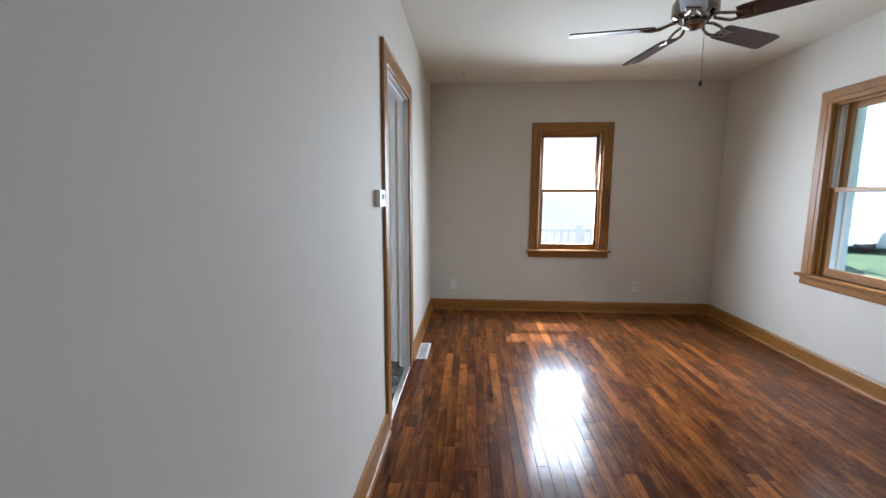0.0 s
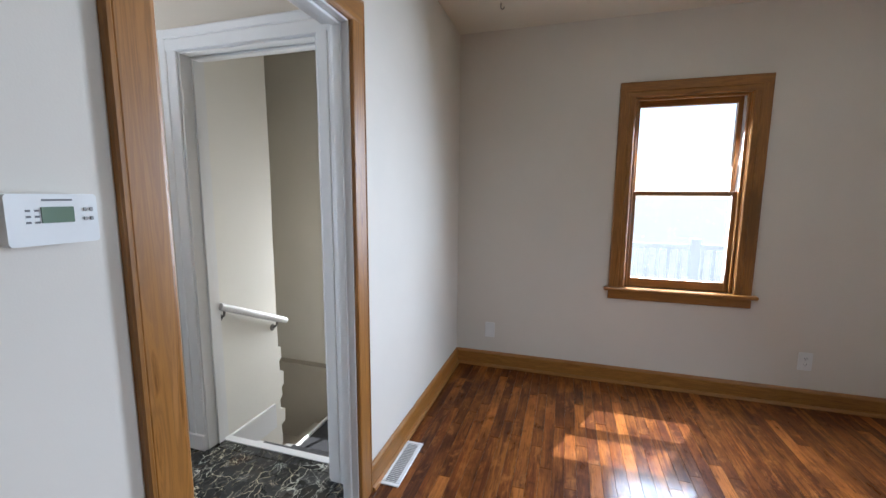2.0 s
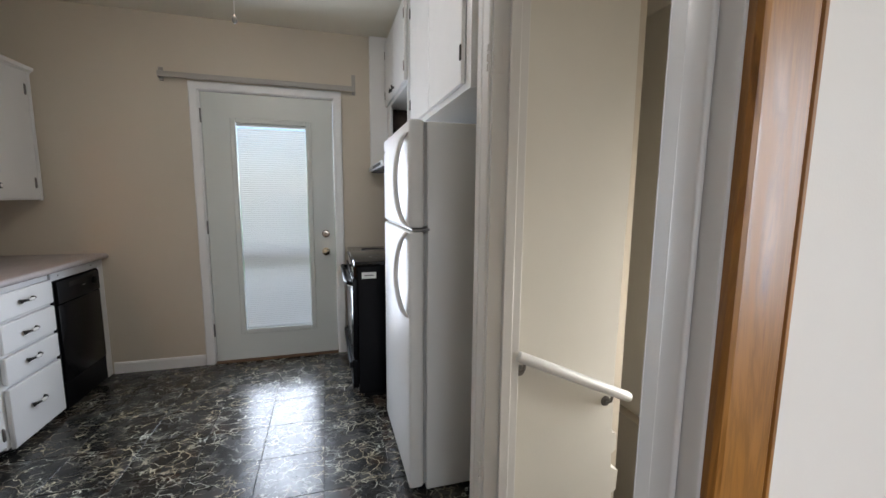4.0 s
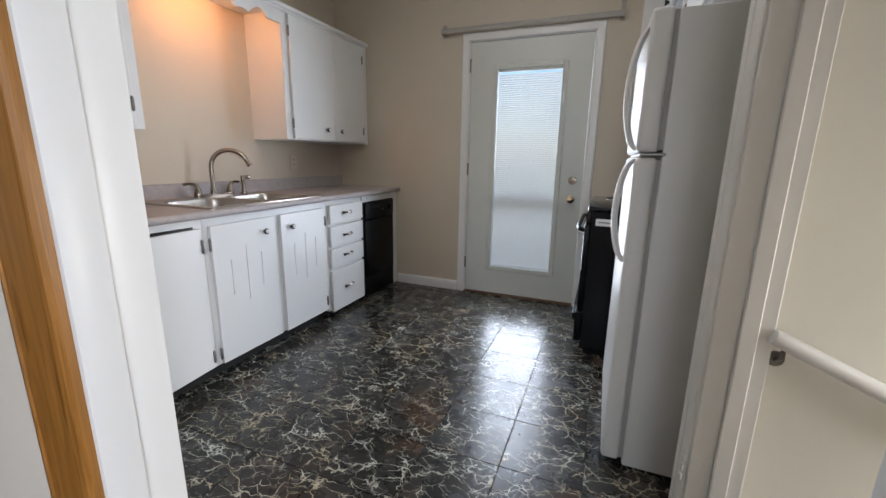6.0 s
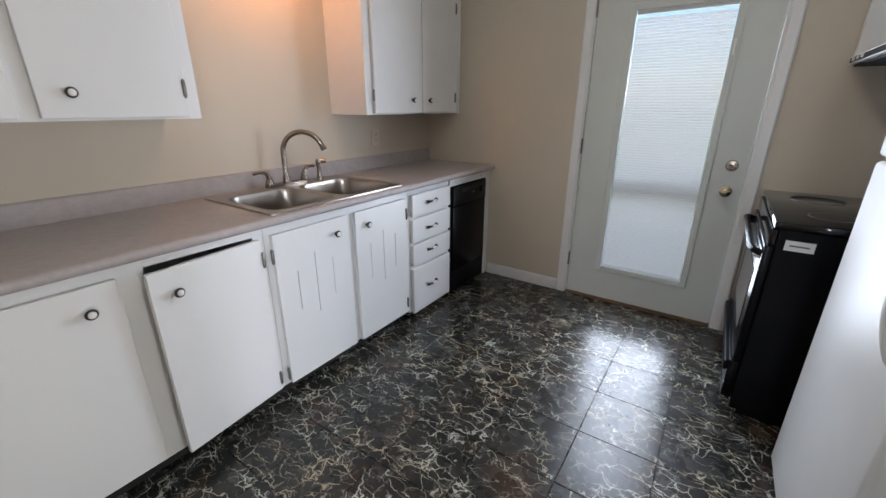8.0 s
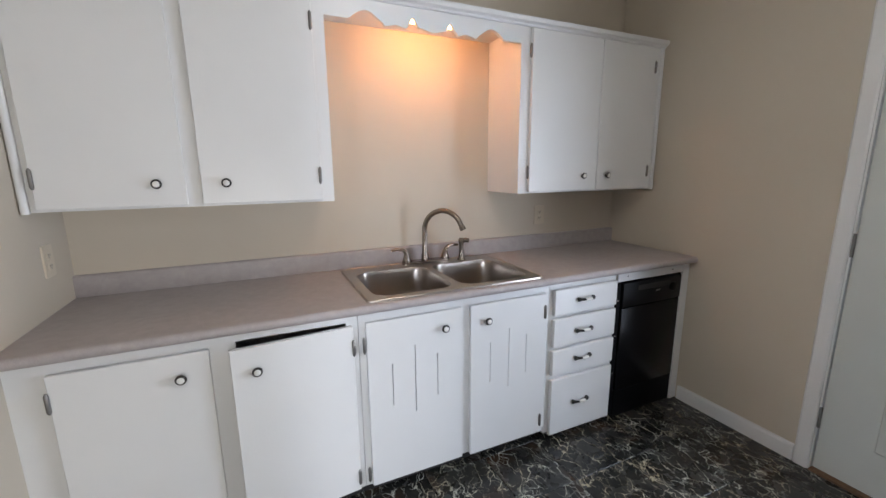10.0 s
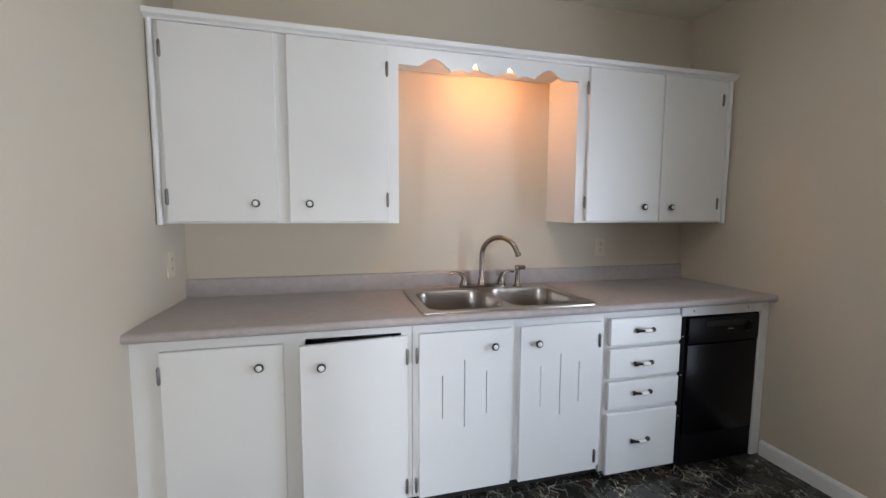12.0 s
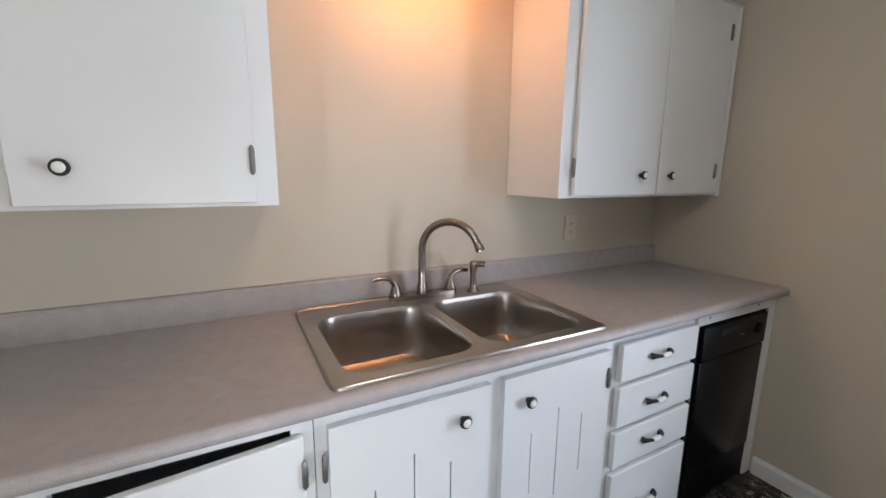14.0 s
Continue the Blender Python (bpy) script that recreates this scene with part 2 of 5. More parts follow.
def marble_tile(name):
    """Dark vinyl tile printed with short jagged pale veins and rust clouds."""
    m = Mat(name)
    v = m.coords((1, 1, 1), 6.0)
    warp = m.n("TexNoise")
    warp.inputs["Scale"].default_value = 20.0
    warp.inputs["Detail"].default_value = 3.0
    m.link(v, warp.inputs["Vector"])
    off = m.n("VectorMath", operation="SCALE")
    m.link(warp.outputs["Color"], off.inputs[0])
    off.inputs["Scale"].default_value = 0.055
    add = m.n("VectorMath", operation="ADD")
    m.link(v, add.inputs[0])
    m.link(off.outputs[0], add.inputs[1])

    def crackle(scale, width, lo, hi, seed, squash):
        mp = m.n("Mapping")
        mp.inputs["Location"].default_value = (seed, seed * 2.1, 0.3)
        mp.inputs["Rotation"].default_value = (0, 0, seed)
        mp.inputs["Scale"].default_value = (1.0, squash, 1.0)
        m.link(add.outputs[0], mp.inputs[0])
        vo = m.n("TexVoronoi")
        vo.feature = "DISTANCE_TO_EDGE"
        vo.inputs["Scale"].default_value = scale
        m.link(mp.outputs[0], vo.inputs["Vector"])
        line = m.ramp(vo.outputs["Distance"], (0.0, 1.0), (width * 0.45, 0.8), (width, 0.0))
        gate = m.ramp(m.noise(mp.outputs[0], scale * 0.75, 2.0), (lo, 0.0), (hi, 1.0))
        return m.math("MULTIPLY", line, gate)

    one = crackle(13.0, 0.022, 0.46, 0.56, 0.4, 0.5)
    two = crackle(17.0, 0.028, 0.47, 0.58, 1.9, 0.6)
    three = crackle(27.0, 0.040, 0.48, 0.62, 3.3, 0.7)
    cloud = m.noise(v, 7.0, 5, 0.65)
    rust = m.ramp(m.noise(v, 3.6, 3), (0.55, 0.0), (0.70, 0.7))
    col = m.ramp(cloud, (0.3, (0.012, 0.012, 0.012)), (0.55, (0.024, 0.024, 0.022)), (0.8, (0.052, 0.050, 0.042)))
    col = m.mix(rust, col, (0.060, 0.030, 0.016))
    pale = m.mix(m.ramp(m.noise(v, 4.0, 2), (0.4, 0.0), (0.6, 1.0)), (0.60, 0.62, 0.54), (0.52, 0.46, 0.32))
    vein = m.math("MINIMUM", m.math("ADD", m.math("ADD", one, two), m.math("MULTIPLY", three, 0.55)), 1.0)
    col = m.mix(m.math("MULTIPLY", vein, 0.85), col, pale)
    m.set(color=col, rough=m.ramp(m.noise(v, 9, 4), (0.3, 0.20), (0.7, 0.32)), spec=0.40)
    m.bump(m.noise(v, 60, 3), 0.04, 0.001)
    return m.m


def laminate(name):
    m = Mat(name)
    v = m.coords()
    speck = m.noise(v, 420, 2)
    blot = m.noise(v, 30, 4)
    col = m.ramp(blot, (0.3, (0.345, 0.312, 0.305)), (0.7, (0.400, 0.364, 0.356)))
    col = m.mix(m.ramp(speck, (0.55, 0.0), (0.7, 0.5)), col, (0.52, 0.48, 0.47))
    col = m.mix(m.ramp(m.noise(v, 300, 2), (0.6, 0.0), (0.72, 0.5)), col, (0.25, 0.22, 0.215))
    m.set(color=col, rough=m.ramp(m.noise(v, 6, 4), (0.3, 0.38), (0.7, 0.50)))
    m.bump(speck, 0.04, 0.0006)
    return m.m


def glass(name, tint=(0.975, 0.985, 0.985)):
    """Thin clear glass: clear straight on, mirror-like at a glancing angle."""
    m = Mat(name)
    m.nt.nodes.remove(m.b)
    tr, gl, lw, mx = m.n("BsdfTransparent"), m.n("BsdfGlossy"), m.n("LayerWeight"), m.n("MixShader")
    tr.inputs[0].default_value = (*tint, 1)
    gl.inputs["Roughness"].default_value = 0.02
    edge = m.math("ADD", m.math("MULTIPLY", m.math("POWER", lw.outputs["Facing"], 5.0), 0.9), 0.035)
    m.link(edge, mx.inputs[0])
    m.link(tr.outputs[0], mx.inputs[1])
    m.link(gl.outputs[0], mx.inputs[2])
    m.link(mx.outputs[0], m.out.inputs[0])
    return m.m


def slat_plastic(name):
    m = Mat(name)
    tl, mx = m.n("BsdfTranslucent"), m.n("MixShader")
    tl.inputs[0].default_value = (0.90, 0.89, 0.88, 1)
    mx.inputs[0].default_value = 0.4
    m.set(color=(0.84, 0.83, 0.82), rough=0.45)
    m.link(m.b.outputs[0], mx.inputs[1])
    m.link(tl.outputs[0], mx.inputs[2])
    m.link(mx.outputs[0], m.out.inputs[0])
    return m.m


def glow(name, c, strength):
    m = Mat(name)
    m.set(color=(0.9, 0.85, 0.75), rough=0.4)
    m.b.inputs["Emission Color"].default_value = (*c, 1)
    m.b.inputs["Emission Strength"].default_value = strength
    return m.m


WALL = paint("wall_paint", (0.67, 0.625, 0.55), 0.78, 0.025, 0.08, 0.05, spec=0.3)
WALLK = paint("kitchen_wall_paint", (0.565, 0.505, 0.415), 0.76, 0.025, 0.08, 0.05, spec=0.3)
CEIL = paint("ceiling_paint", (0.76, 0.725, 0.625), 0.85, 0.025, 0.12, spec=0.2)
WHITE = paint("white_gloss_paint", (0.735, 0.735, 0.73), 0.34, 0.03, 0.10, 0.05, 120)
JAMB = paint("white_jamb_paint", (0.70, 0.69, 0.67), 0.36, 0.02, 0.05, 0.05, 90)
STAIRWALL = paint("stair_wall_paint", (0.73, 0.705, 0.64), 0.7, 0.03, 0.06, 0.08, spec=0.3)
DOORPAINT = paint("door_paint", (0.56, 0.58, 0.55), 0.36, 0.03, 0.06, 0.05, 120)
HONEY0, HONEY1 = (0.168, 0.066, 0.012), (0.365, 0.160, 0.031)
WOODX = trim_wood("honey_wood_x", "x", HONEY0, HONEY1)
WOODY = trim_wood("honey_wood_y", "y", HONEY0, HONEY1)
WOODZ = trim_wood("honey_wood_z", "z", HONEY0, HONEY1)
PLANK = plank_wood("oak_strip")
SUBFLOOR = plain("subfloor", (0.012, 0.006, 0.004), 0.8)
TILE = marble_tile("marble_vinyl")
GROUT = plain("tile_joint", (0.006, 0.006, 0.006), 0.7)
COUNTER = laminate("counter_laminate")
STEEL = plain("sink_steel", (0.44, 0.40, 0.36), 0.29, 1.0, vary=0.02)
NICKEL = plain("brushed_nickel", (0.27, 0.225, 0.19), 0.22, 1.0, vary=0.02)
CHROME = plain("chrome", (0.75, 0.75, 0.75), 0.12, 1.0)
BRASS = plain("satin_brass", (0.60, 0.50, 0.36), 0.22, 1.0)
IRON = plain("dark_iron", (0.035, 0.033, 0.032), 0.38, 0.6)
HINGE = plain("grey_hinge", (0.22, 0.21, 0.20), 0.42, 0.8)
CERAMIC = plain("white_ceramic", (0.82, 0.81, 0.78), 0.15)
FRIDGE = plain("fridge_enamel", (0.62, 0.615, 0.60), 0.42, vary=0.01)
FRIDGE_SIDE = paint("fridge_side_enamel", (0.60, 0.60, 0.585), 0.42, 0.01, 0.10, 0.0, 380)
BLACK = plain("black_enamel", (0.004, 0.004, 0.005), 0.26, spec=0.14)
BLACKPL = plain("black_plastic", (0.004, 0.004, 0.005), 0.36, spec=0.12)
RODPAINT = paint("rod_enamel", (0.36, 0.34, 0.31), 0.45)
BLACKGLASS = plain("black_glass", (0.006, 0.006, 0.007), 0.06)
GASKET = plain("grey_gasket", (0.30, 0.30, 0.29), 0.6)
PLASTIC = plain("white_plastic", (0.74, 0.74, 0.72), 0.35)
LCD = plain("lcd_green", (0.13, 0.19, 0.13), 0.25)
INK = plain("grey_ink", (0.12, 0.12, 0.12), 0.5)
# near-black: the shade of kick spaces, slots and wells put into colour
DARK = plain("dark_recess_shade", (0.015, 0.014, 0.013), 0.8)
GLASS = glass("window_glass")
SLAT = slat_plastic("blind_slat")
BLADE = trim_wood("fan_blade_wood", "x", (0.020, 0.006, 0.004), (0.055, 0.014, 0.009), 0.36)
PEWTER = plain("fan_pewter", (0.24, 0.20, 0.16), 0.20, 1.0)
ALMOND = plain("almond_plastic", (0.60, 0.53, 0.42), 0.4)
# dark brown that carries the shade inside the open shelf
SHELFDARK = plain("dark_shelf_shade", (0.060, 0.045, 0.036), 0.7, vary=0.3)
TREAD = plain("grey_stair_mat", (0.085, 0.085, 0.09), 0.95, 0, 0.8, 500)
CARPET = plain("dark_mat", (0.020, 0.020, 0.022), 0.95, 0, 0.8, 700)
CONCRETE = paint("painted_concrete", (0.50, 0.46, 0.39), 0.65, 0.06, 0.5, 0.2, 40)
BULB = glow("bulb_glow", (1.0, 0.38, 0.10), 47.0)
DOME = glow("lamp_dome", (1.0, 0.94, 0.86), 20.5)
METALSTRIP = brushed("threshold_metal", (0.70, 0.69, 0.66), 0.35, (400, 4, 400))
GRASS = plain("grass", (0.10, 0.17, 0.08), 0.9, 0, 0.6, 60, 0.35)
SIDING = plain("white_siding", (0.86, 0.86, 0.85), 0.6)
ROOFING = plain("roof_shingle", (0.10, 0.10, 0.11), 0.85, 0, 0.5, 40)
PALEROOF = plain("pale_shingle", (0.34, 0.34, 0.35), 0.85, 0, 0.5, 40)
FARPANE = plain("far_window_pane", (0.16, 0.19, 0.22), 0.2)
ASPHALT = plain("asphalt", (0.06, 0.06, 0.062), 0.9, 0, 0.4, 200)
GRAVEL = paint("grey_gravel", (0.25, 0.245, 0.24), 0.9, 0.12, 0.5, 0.2, 60)
LINER = paint("pale_blue_liner", (0.60, 0.69, 0.76), 0.5)
POSTBLUE = paint("blue_grey_paint", (0.60, 0.71, 0.78), 0.5)
CARPAINT = plain("car_paint", (0.70, 0.72, 0.75), 0.25, 0.0)
RUBBER = plain("rubber", (0.02, 0.02, 0.02), 0.8)
DECK = trim_wood("grey_deck_board", "y", (0.24, 0.23, 0.215), (0.33, 0.32, 0.30), 0.7)
SILLWOOD = trim_wood("brown_sill_wood", "y", (0.07, 0.035, 0.016), (0.16, 0.085, 0.04), 0.6)
BARK = plain("bark", (0.10, 0.08, 0.06), 0.9, 0, 0.8, 40)


# ---------------------------------------------------------------- structure
XL, XK = -0.42, -0.49          # living and kitchen faces of the wall between the rooms
XE, YN, YS = 2.66, 4.86, -2.3  # east, north and south faces of the living room
XW, YC = -3.45, 0.69           # west and counter walls of the kitchen
YD = 3.37                      # kitchen face of the wall with the stair door
HL, HK = 2.48, 2.55            # ceilings
TOP = 2.75


def structure(name, boxes, material):
    bm = bmesh.new()
    for b in boxes:
        bx(bm, *b)
    return tagged(part(name, bm, material), kind="structure")


# doorway between the rooms: y 2.468 to 3.28, 1.975 high
XM = -0.455
for nm, xa, xb, mat in (("wall_between_living", XM, XL, WALL), ("wall_between_kitchen", XK, XM, WALLK)):
    structure(nm, [(xa, xb, YS, 2.468, -0.1, TOP), (xa, xb, 2.468, 3.28, 1.975, TOP), (xa, xb, 3.28, YN, -1.2, TOP)], mat)
structure("wall_north", [(XK, 0.7625, YN, YN + 0.2, -0.9, TOP), (1.4475, XE + 0.2, YN, YN + 0.2, -0.9, TOP), (0.7625, 1.4475, YN, YN + 0.2, -0.9, 0.70), (0.7625, 1.4475, YN, YN + 0.2, 1.985, TOP)], WALL)
structure("wall_east", [(XE, XE + 0.2, YS, 2.9225, -0.9, TOP), (XE, XE + 0.2, 3.6075, YN, -0.9, TOP), (XE, XE + 0.2, 2.9225, 3.6075, -0.9, 0.70), (XE, XE + 0.2, 2.9225, 3.6075, 1.985, TOP)], WALL)
structure("wall_south", [(XL, XE + 0.2, YS - 0.2, YS, -0.9, TOP)], WALL)
structure("wall_counter", [(XW - 0.2, XK, YC - 0.2, YC, -0.9, TOP)], WALLK)
structure("wall_west", [(XW - 0.2, XW, YC, 1.96, -0.9, TOP), (XW - 0.2, XW, 2.92, 4.9, -1.9, TOP), (XW - 0.2, XW, 1.96, 2.92, 2.07, TOP), (XW - 0.2, XW, 1.96, 2.92, -0.9, -0.03)], WALLK)
# wall with the stair door: opening x -1.37 to -0.612, 1.978 high
structure("wall_stair_door", [(-1.49, -1.37, YD, 3.49, 0, TOP), (-1.37, -0.612, YD, 3.49, 1.978, TOP), (-0.612, XK, YD, 3.49, -0.1, TOP)], WALLK)
structure("wall_appliances", [(XW, -1.49, 3.98, 4.08, -0.1, TOP)], WALLK)
ragged = bmesh.new()
edge = [(3.495, TOP), (3.955, TOP), (3.967, 1.5), (3.955, 0.62), (3.962, 0.33), (3.985, 0.325), (3.988, 0.25), (3.965, 0.235), (3.968, 0.17), (4.005, 0.15), (4.000, 0.06), (3.978, 0.05), (3.982, -0.01), (3.958, -0.03), (3.962, -0.10), (4.004, -0.115), (3.996, -0.20), (3.960, -0.21), (3.968, -0.33), (3.945, -0.37), (3.96, -2.2), (3.495, -2.2)]
prism(ragged, edge, "x", -1.49, -1.39)
tagged(part("wall_stair_side", ragged, STAIRWALL), kind="structure")
structure("trim_stair", [(-1.39, -1.376, 3.495, 3.90, -0.19, -0.03)], WHITE)
structure("wall_stair_north", [(XW, -1.53, 4.9, 5.1, -2.2, TOP), (-0.64, XK, 4.9, 5.1, -2.2, TOP), (-1.53, -0.64, 4.9, 5.1, 1.43, TOP), (-1.53, -0.64, 4.9, 5.1, -2.2, -0.57)], STAIRWALL)
structure("ledge_foundation", [(XW, -1.57, 4.82, 4.9, -2.2, -0.21)], CONCRETE)
structure("wall_basement_side", [(XW, -1.49, 3.95, 3.98, -2.2, TOP)], STAIRWALL)
structure("ceiling_living", [(XK, XE + 0.2, YS - 0.2, YN + 0.2, HL, HL + 0.1)], CEIL)
structure("ceiling_kitchen", [(XW - 0.2, XK, YC - 0.2, 3.49, HK, HK + 0.1), (XW - 0.2, -1.39, 3.49, 4.0, HK, HK + 0.1)], CEIL)
structure("ceiling_stairs", [(XW, XK, 3.49, 5.1, 2.5, 2.54)], STAIRWALL)
structure("roof", [(XW - 0.6, XE + 0.5, YS - 0.5, 5.22, TOP, TOP + 0.15)], ROOFING)

# stairs down to the side door: three risers, then a landing; the flight to the basement turns west
structure("stair_steps", [(-1.39, XK, 3.49, 3.74, -0.6, -0.185), (-1.39, XK, 3.74, 4.0, -0.6, -0.37)], WHITE)
structure("stair_treads", [(-1.33, -0.60, 3.50, 3.735, -0.185, -0.177), (-1.33, -0.60, 3.745, 3.99, -0.37, -0.362)], TREAD)
structure("basement_floor", [(XW, -1.6, 3.98, 4.82, -0.95, -0.93)], CONCRETE)
structure("landing", [(-1.47, XK, 4.0, 4.9, -0.62, -0.56)], CONCRETE)
structure("landing_nosing", [(-1.495, -1.47, 4.0, 4.9, -0.62, -0.545)], WHITE)
structure("basement_steps", [(-1.75, -1.495, 4.0, 4.82, -0.9, -0.75), (-2.0, -1.75, 4.0, 4.82, -1.1, -0.94), (-2.25, -2.0, 4.0, 4.82, -1.3, -1.13), (XW, -2.25, 4.0, 4.82, -2.2, -1.5)], CONCRETE)
mat_thing = thing("door_mat", (-1.0, 4.5, -0.56), "dark grey ribbed mat on the stair landing", "mat")
block("mat_body", (-1.465, -0.56, 4.08, 4.86, -0.56, -0.55), CARPET, mat_thing, 0.003)
structure("stair_nosing", [(-1.37, -0.612, 3.455, 3.495, -0.012, 0.004)], WHITE)

floor_kitchen = structure("floor_kitchen", [(XW, XL - 0.02, YC, 3.46, -0.06, -0.006), (XW, -1.49, 3.46, 3.98, -0.06, -0.006)], GROUT)
floor_living = structure("floor_living", [(XL - 0.02, XE, YS, YN, -0.06, -0.008)], SUBFLOOR)

# white door lining and wooden casing of the doorway between the rooms
def doorway_lining():
    ob = thing("door_1", (-0.46, 2.86, 0), "white painted door lining with honey wood casing", "door frame", kind="structure")
    # the south jamb steps back towards the kitchen
    for x0, x1, y0, y1 in ((-0.466, XL + 0.002, 2.468, 2.508), (-0.533, -0.466, 2.468, 2.482), (-0.492, XL + 0.002, 3.255, 3.28)):
        block("jamb_side", (x0, x1, y0, y1, 0, 1.975), JAMB, ob, 0.004, segs=2)
    block("jamb_head", (-0.527, XL + 0.002, 2.508, 3.255, 1.95, 1.975), JAMB, ob, 0.002)
    # the door stop is a rounded bead on the lining
    block("stop_bead", (-0.482, -0.445, 3.243, 3.255, 0, 1.95), JAMB, ob, 0.005, segs=3)
    block("stop_bead", (-0.482, -0.445, 2.508, 3.243, 1.938, 1.95), JAMB, ob, 0.005, segs=3)
    # wood casing: flat board with a rounded inner edge and a back band
    prof = [(0, 0), (0, 0.011), (0.005, 0.016), (0.012, 0.0175), (0.082, 0.0178), (0.0845, 0.0165), (0.087, 0.019), (0.094, 0.018), (0.097, 0.012), (0.097, 0)]
    for y, s in ((2.501, -1), (3.260, 1)):
        bm = bmesh.new()
        prism(bm, [(XL + d, y + s * w) for w, d in prof], "z", 0, 2.055)
        part("casing_side", bm, WOODZ, ob)
    bm = bmesh.new()
    prism(bm, [(XL + d + 0.001, 1.957 + w) for w, d in prof], "y", 2.42, 3.345)
    part("casing_head", bm, WOODY, ob)
    block("threshold_strip", (XL - 0.032, XL + 0.008, 2.508, 3.255, -0.004, 0.006), METALSTRIP, ob, 0.003, "pale metal threshold strip")
    return ob


doorway_lining()


def stair_doorway():
    ob = thing("door_2", (-1.0, YD, 0), "white painted empty stair door frame with old hinge plates", "door frame", kind="structure")
    for name, x0, x1 in (("jamb_side", -1.37, -1.35), ("jamb_side", -0.632, -0.612)):
        block(name, (x0, x1, YD - 0.006, 3.495, 0, 1.978), JAMB, ob, 0.002)
    block("jamb_head", (-1.35, -0.632, YD - 0.006, 3.495, 1.958, 1.978), JAMB, ob, 0.002)
    for x0, x1 in ((-1.35, -1.338), (-0.644, -0.632)):
        block("door_stop", (x0, x1, 3.42, 3.46, 0, 1.958), JAMB, ob, 0.003)
    block("door_stop", (-1.338, -0.644, 3.42, 3.46, 1.946, 1.958), JAMB, ob, 0.003)
    prof = [(0, 0), (0, 0.012), (0.005, 0.016), (0.05, 0.018), (0.056, 0.014), (0.062, 0.019), (0.09, 0.021), (0.097, 0.017), (0.1, 0)]
    for x, s, top in ((-1.36, -1, 2.064), (-0.622, 1, 2.064)):
        bm = bmesh.new()
        prism(bm, [(x + s * w, YD - d) for w, d in prof], "z", 0, top)
        part("casing_side", bm, JAMB, ob)
    bm = bmesh.new()
    prism(bm, [(YD - d - 0.001, 1.966 + w) for w, d in prof], "x", -1.46, -0.522)
    part("casing_head", bm, JAMB, ob)
    block("plinth", (-1.468, -1.358, YD - 0.027, YD - 0.0005, 0, 0.085), JAMB, ob, 0.004)
    for z in (0.255, 1.715):
        bm = bmesh.new()
        bx(bm, -1.351, -1.3475, YD - 0.004, YD + 0.03, z, z + 0.09, 0.001)
        for k in range(3):
            lathe(bm, (-1.352, YD - 0.023, z + 0.004 + 0.03 * k), (0, 0, 1), [(0, 0.005), (0.022, 0.005)], 8)
        part("hinge_plate", bm, JAMB, ob, "painted-over hinge plate")
    return ob


stair_doorway()


# living room baseboard: board with an eased top and a quarter-round shoe
def baseboards():
    root = thing("baseboard", (1.1, YN, 0), "honey wood baseboard with quarter-round shoe", "baseboard", kind="structure")
    prof = [(0, 0), (0.016, 0), (0.016, 0.098), (0.012, 0.108), (0.006, 0.116), (0, 0.118)]
    shoe = [(0.016, 0.0)] + [(0.016 + 0.016 * math.cos(radians(a)), 0.018 * math.sin(radians(a))) for a in range(0, 91, 18)]
    for nm, pr in (("board", prof), ("shoe", shoe)):
        bm = bmesh.new()
        prism(bm, [(YN - d, h) for d, h in pr], "x", XL, XE)
        part(nm, bm, WOODX, root)
        bm = bmesh.new()
        prism(bm, [(XE - d, h) for d, h in pr], "y", YS, YN)
        part(nm, bm, WOODY, root)
        for y0, y1 in ((YS, 2.404), (3.357, YN)):
            bm = bmesh.new()
            prism(bm, [(XL + d, h) for d, h in pr], "y", y0, y1)
            part(nm, bm, WOODY, root)


baseboards()


def kitchen_baseboards():
    root = thing("baseboard_kitchen", (XW, 1.6, 0), "white painted kitchen baseboard", "baseboard", kind="structure")
    prof = [(0, 0), (0.014, 0), (0.014, 0.068), (0.010, 0.080), (0, 0.084)]
    for y0, y1 in ((1.31, 1.907), (2.953, 3.40)):
        bm = bmesh.new()
        prism(bm, [(XW + d, h) for d, h in prof], "y", y0, y1)
        part("board", bm, WHITE, root)
    for y0, y1 in ((1.40, 2.465), (3.28, YD - 0.02)):
        bm = bmesh.new()
        prism(bm, [(XK - d, h) for d, h in prof], "y", y0, y1)
        part("board", bm, WHITE, root)


kitchen_baseboards()


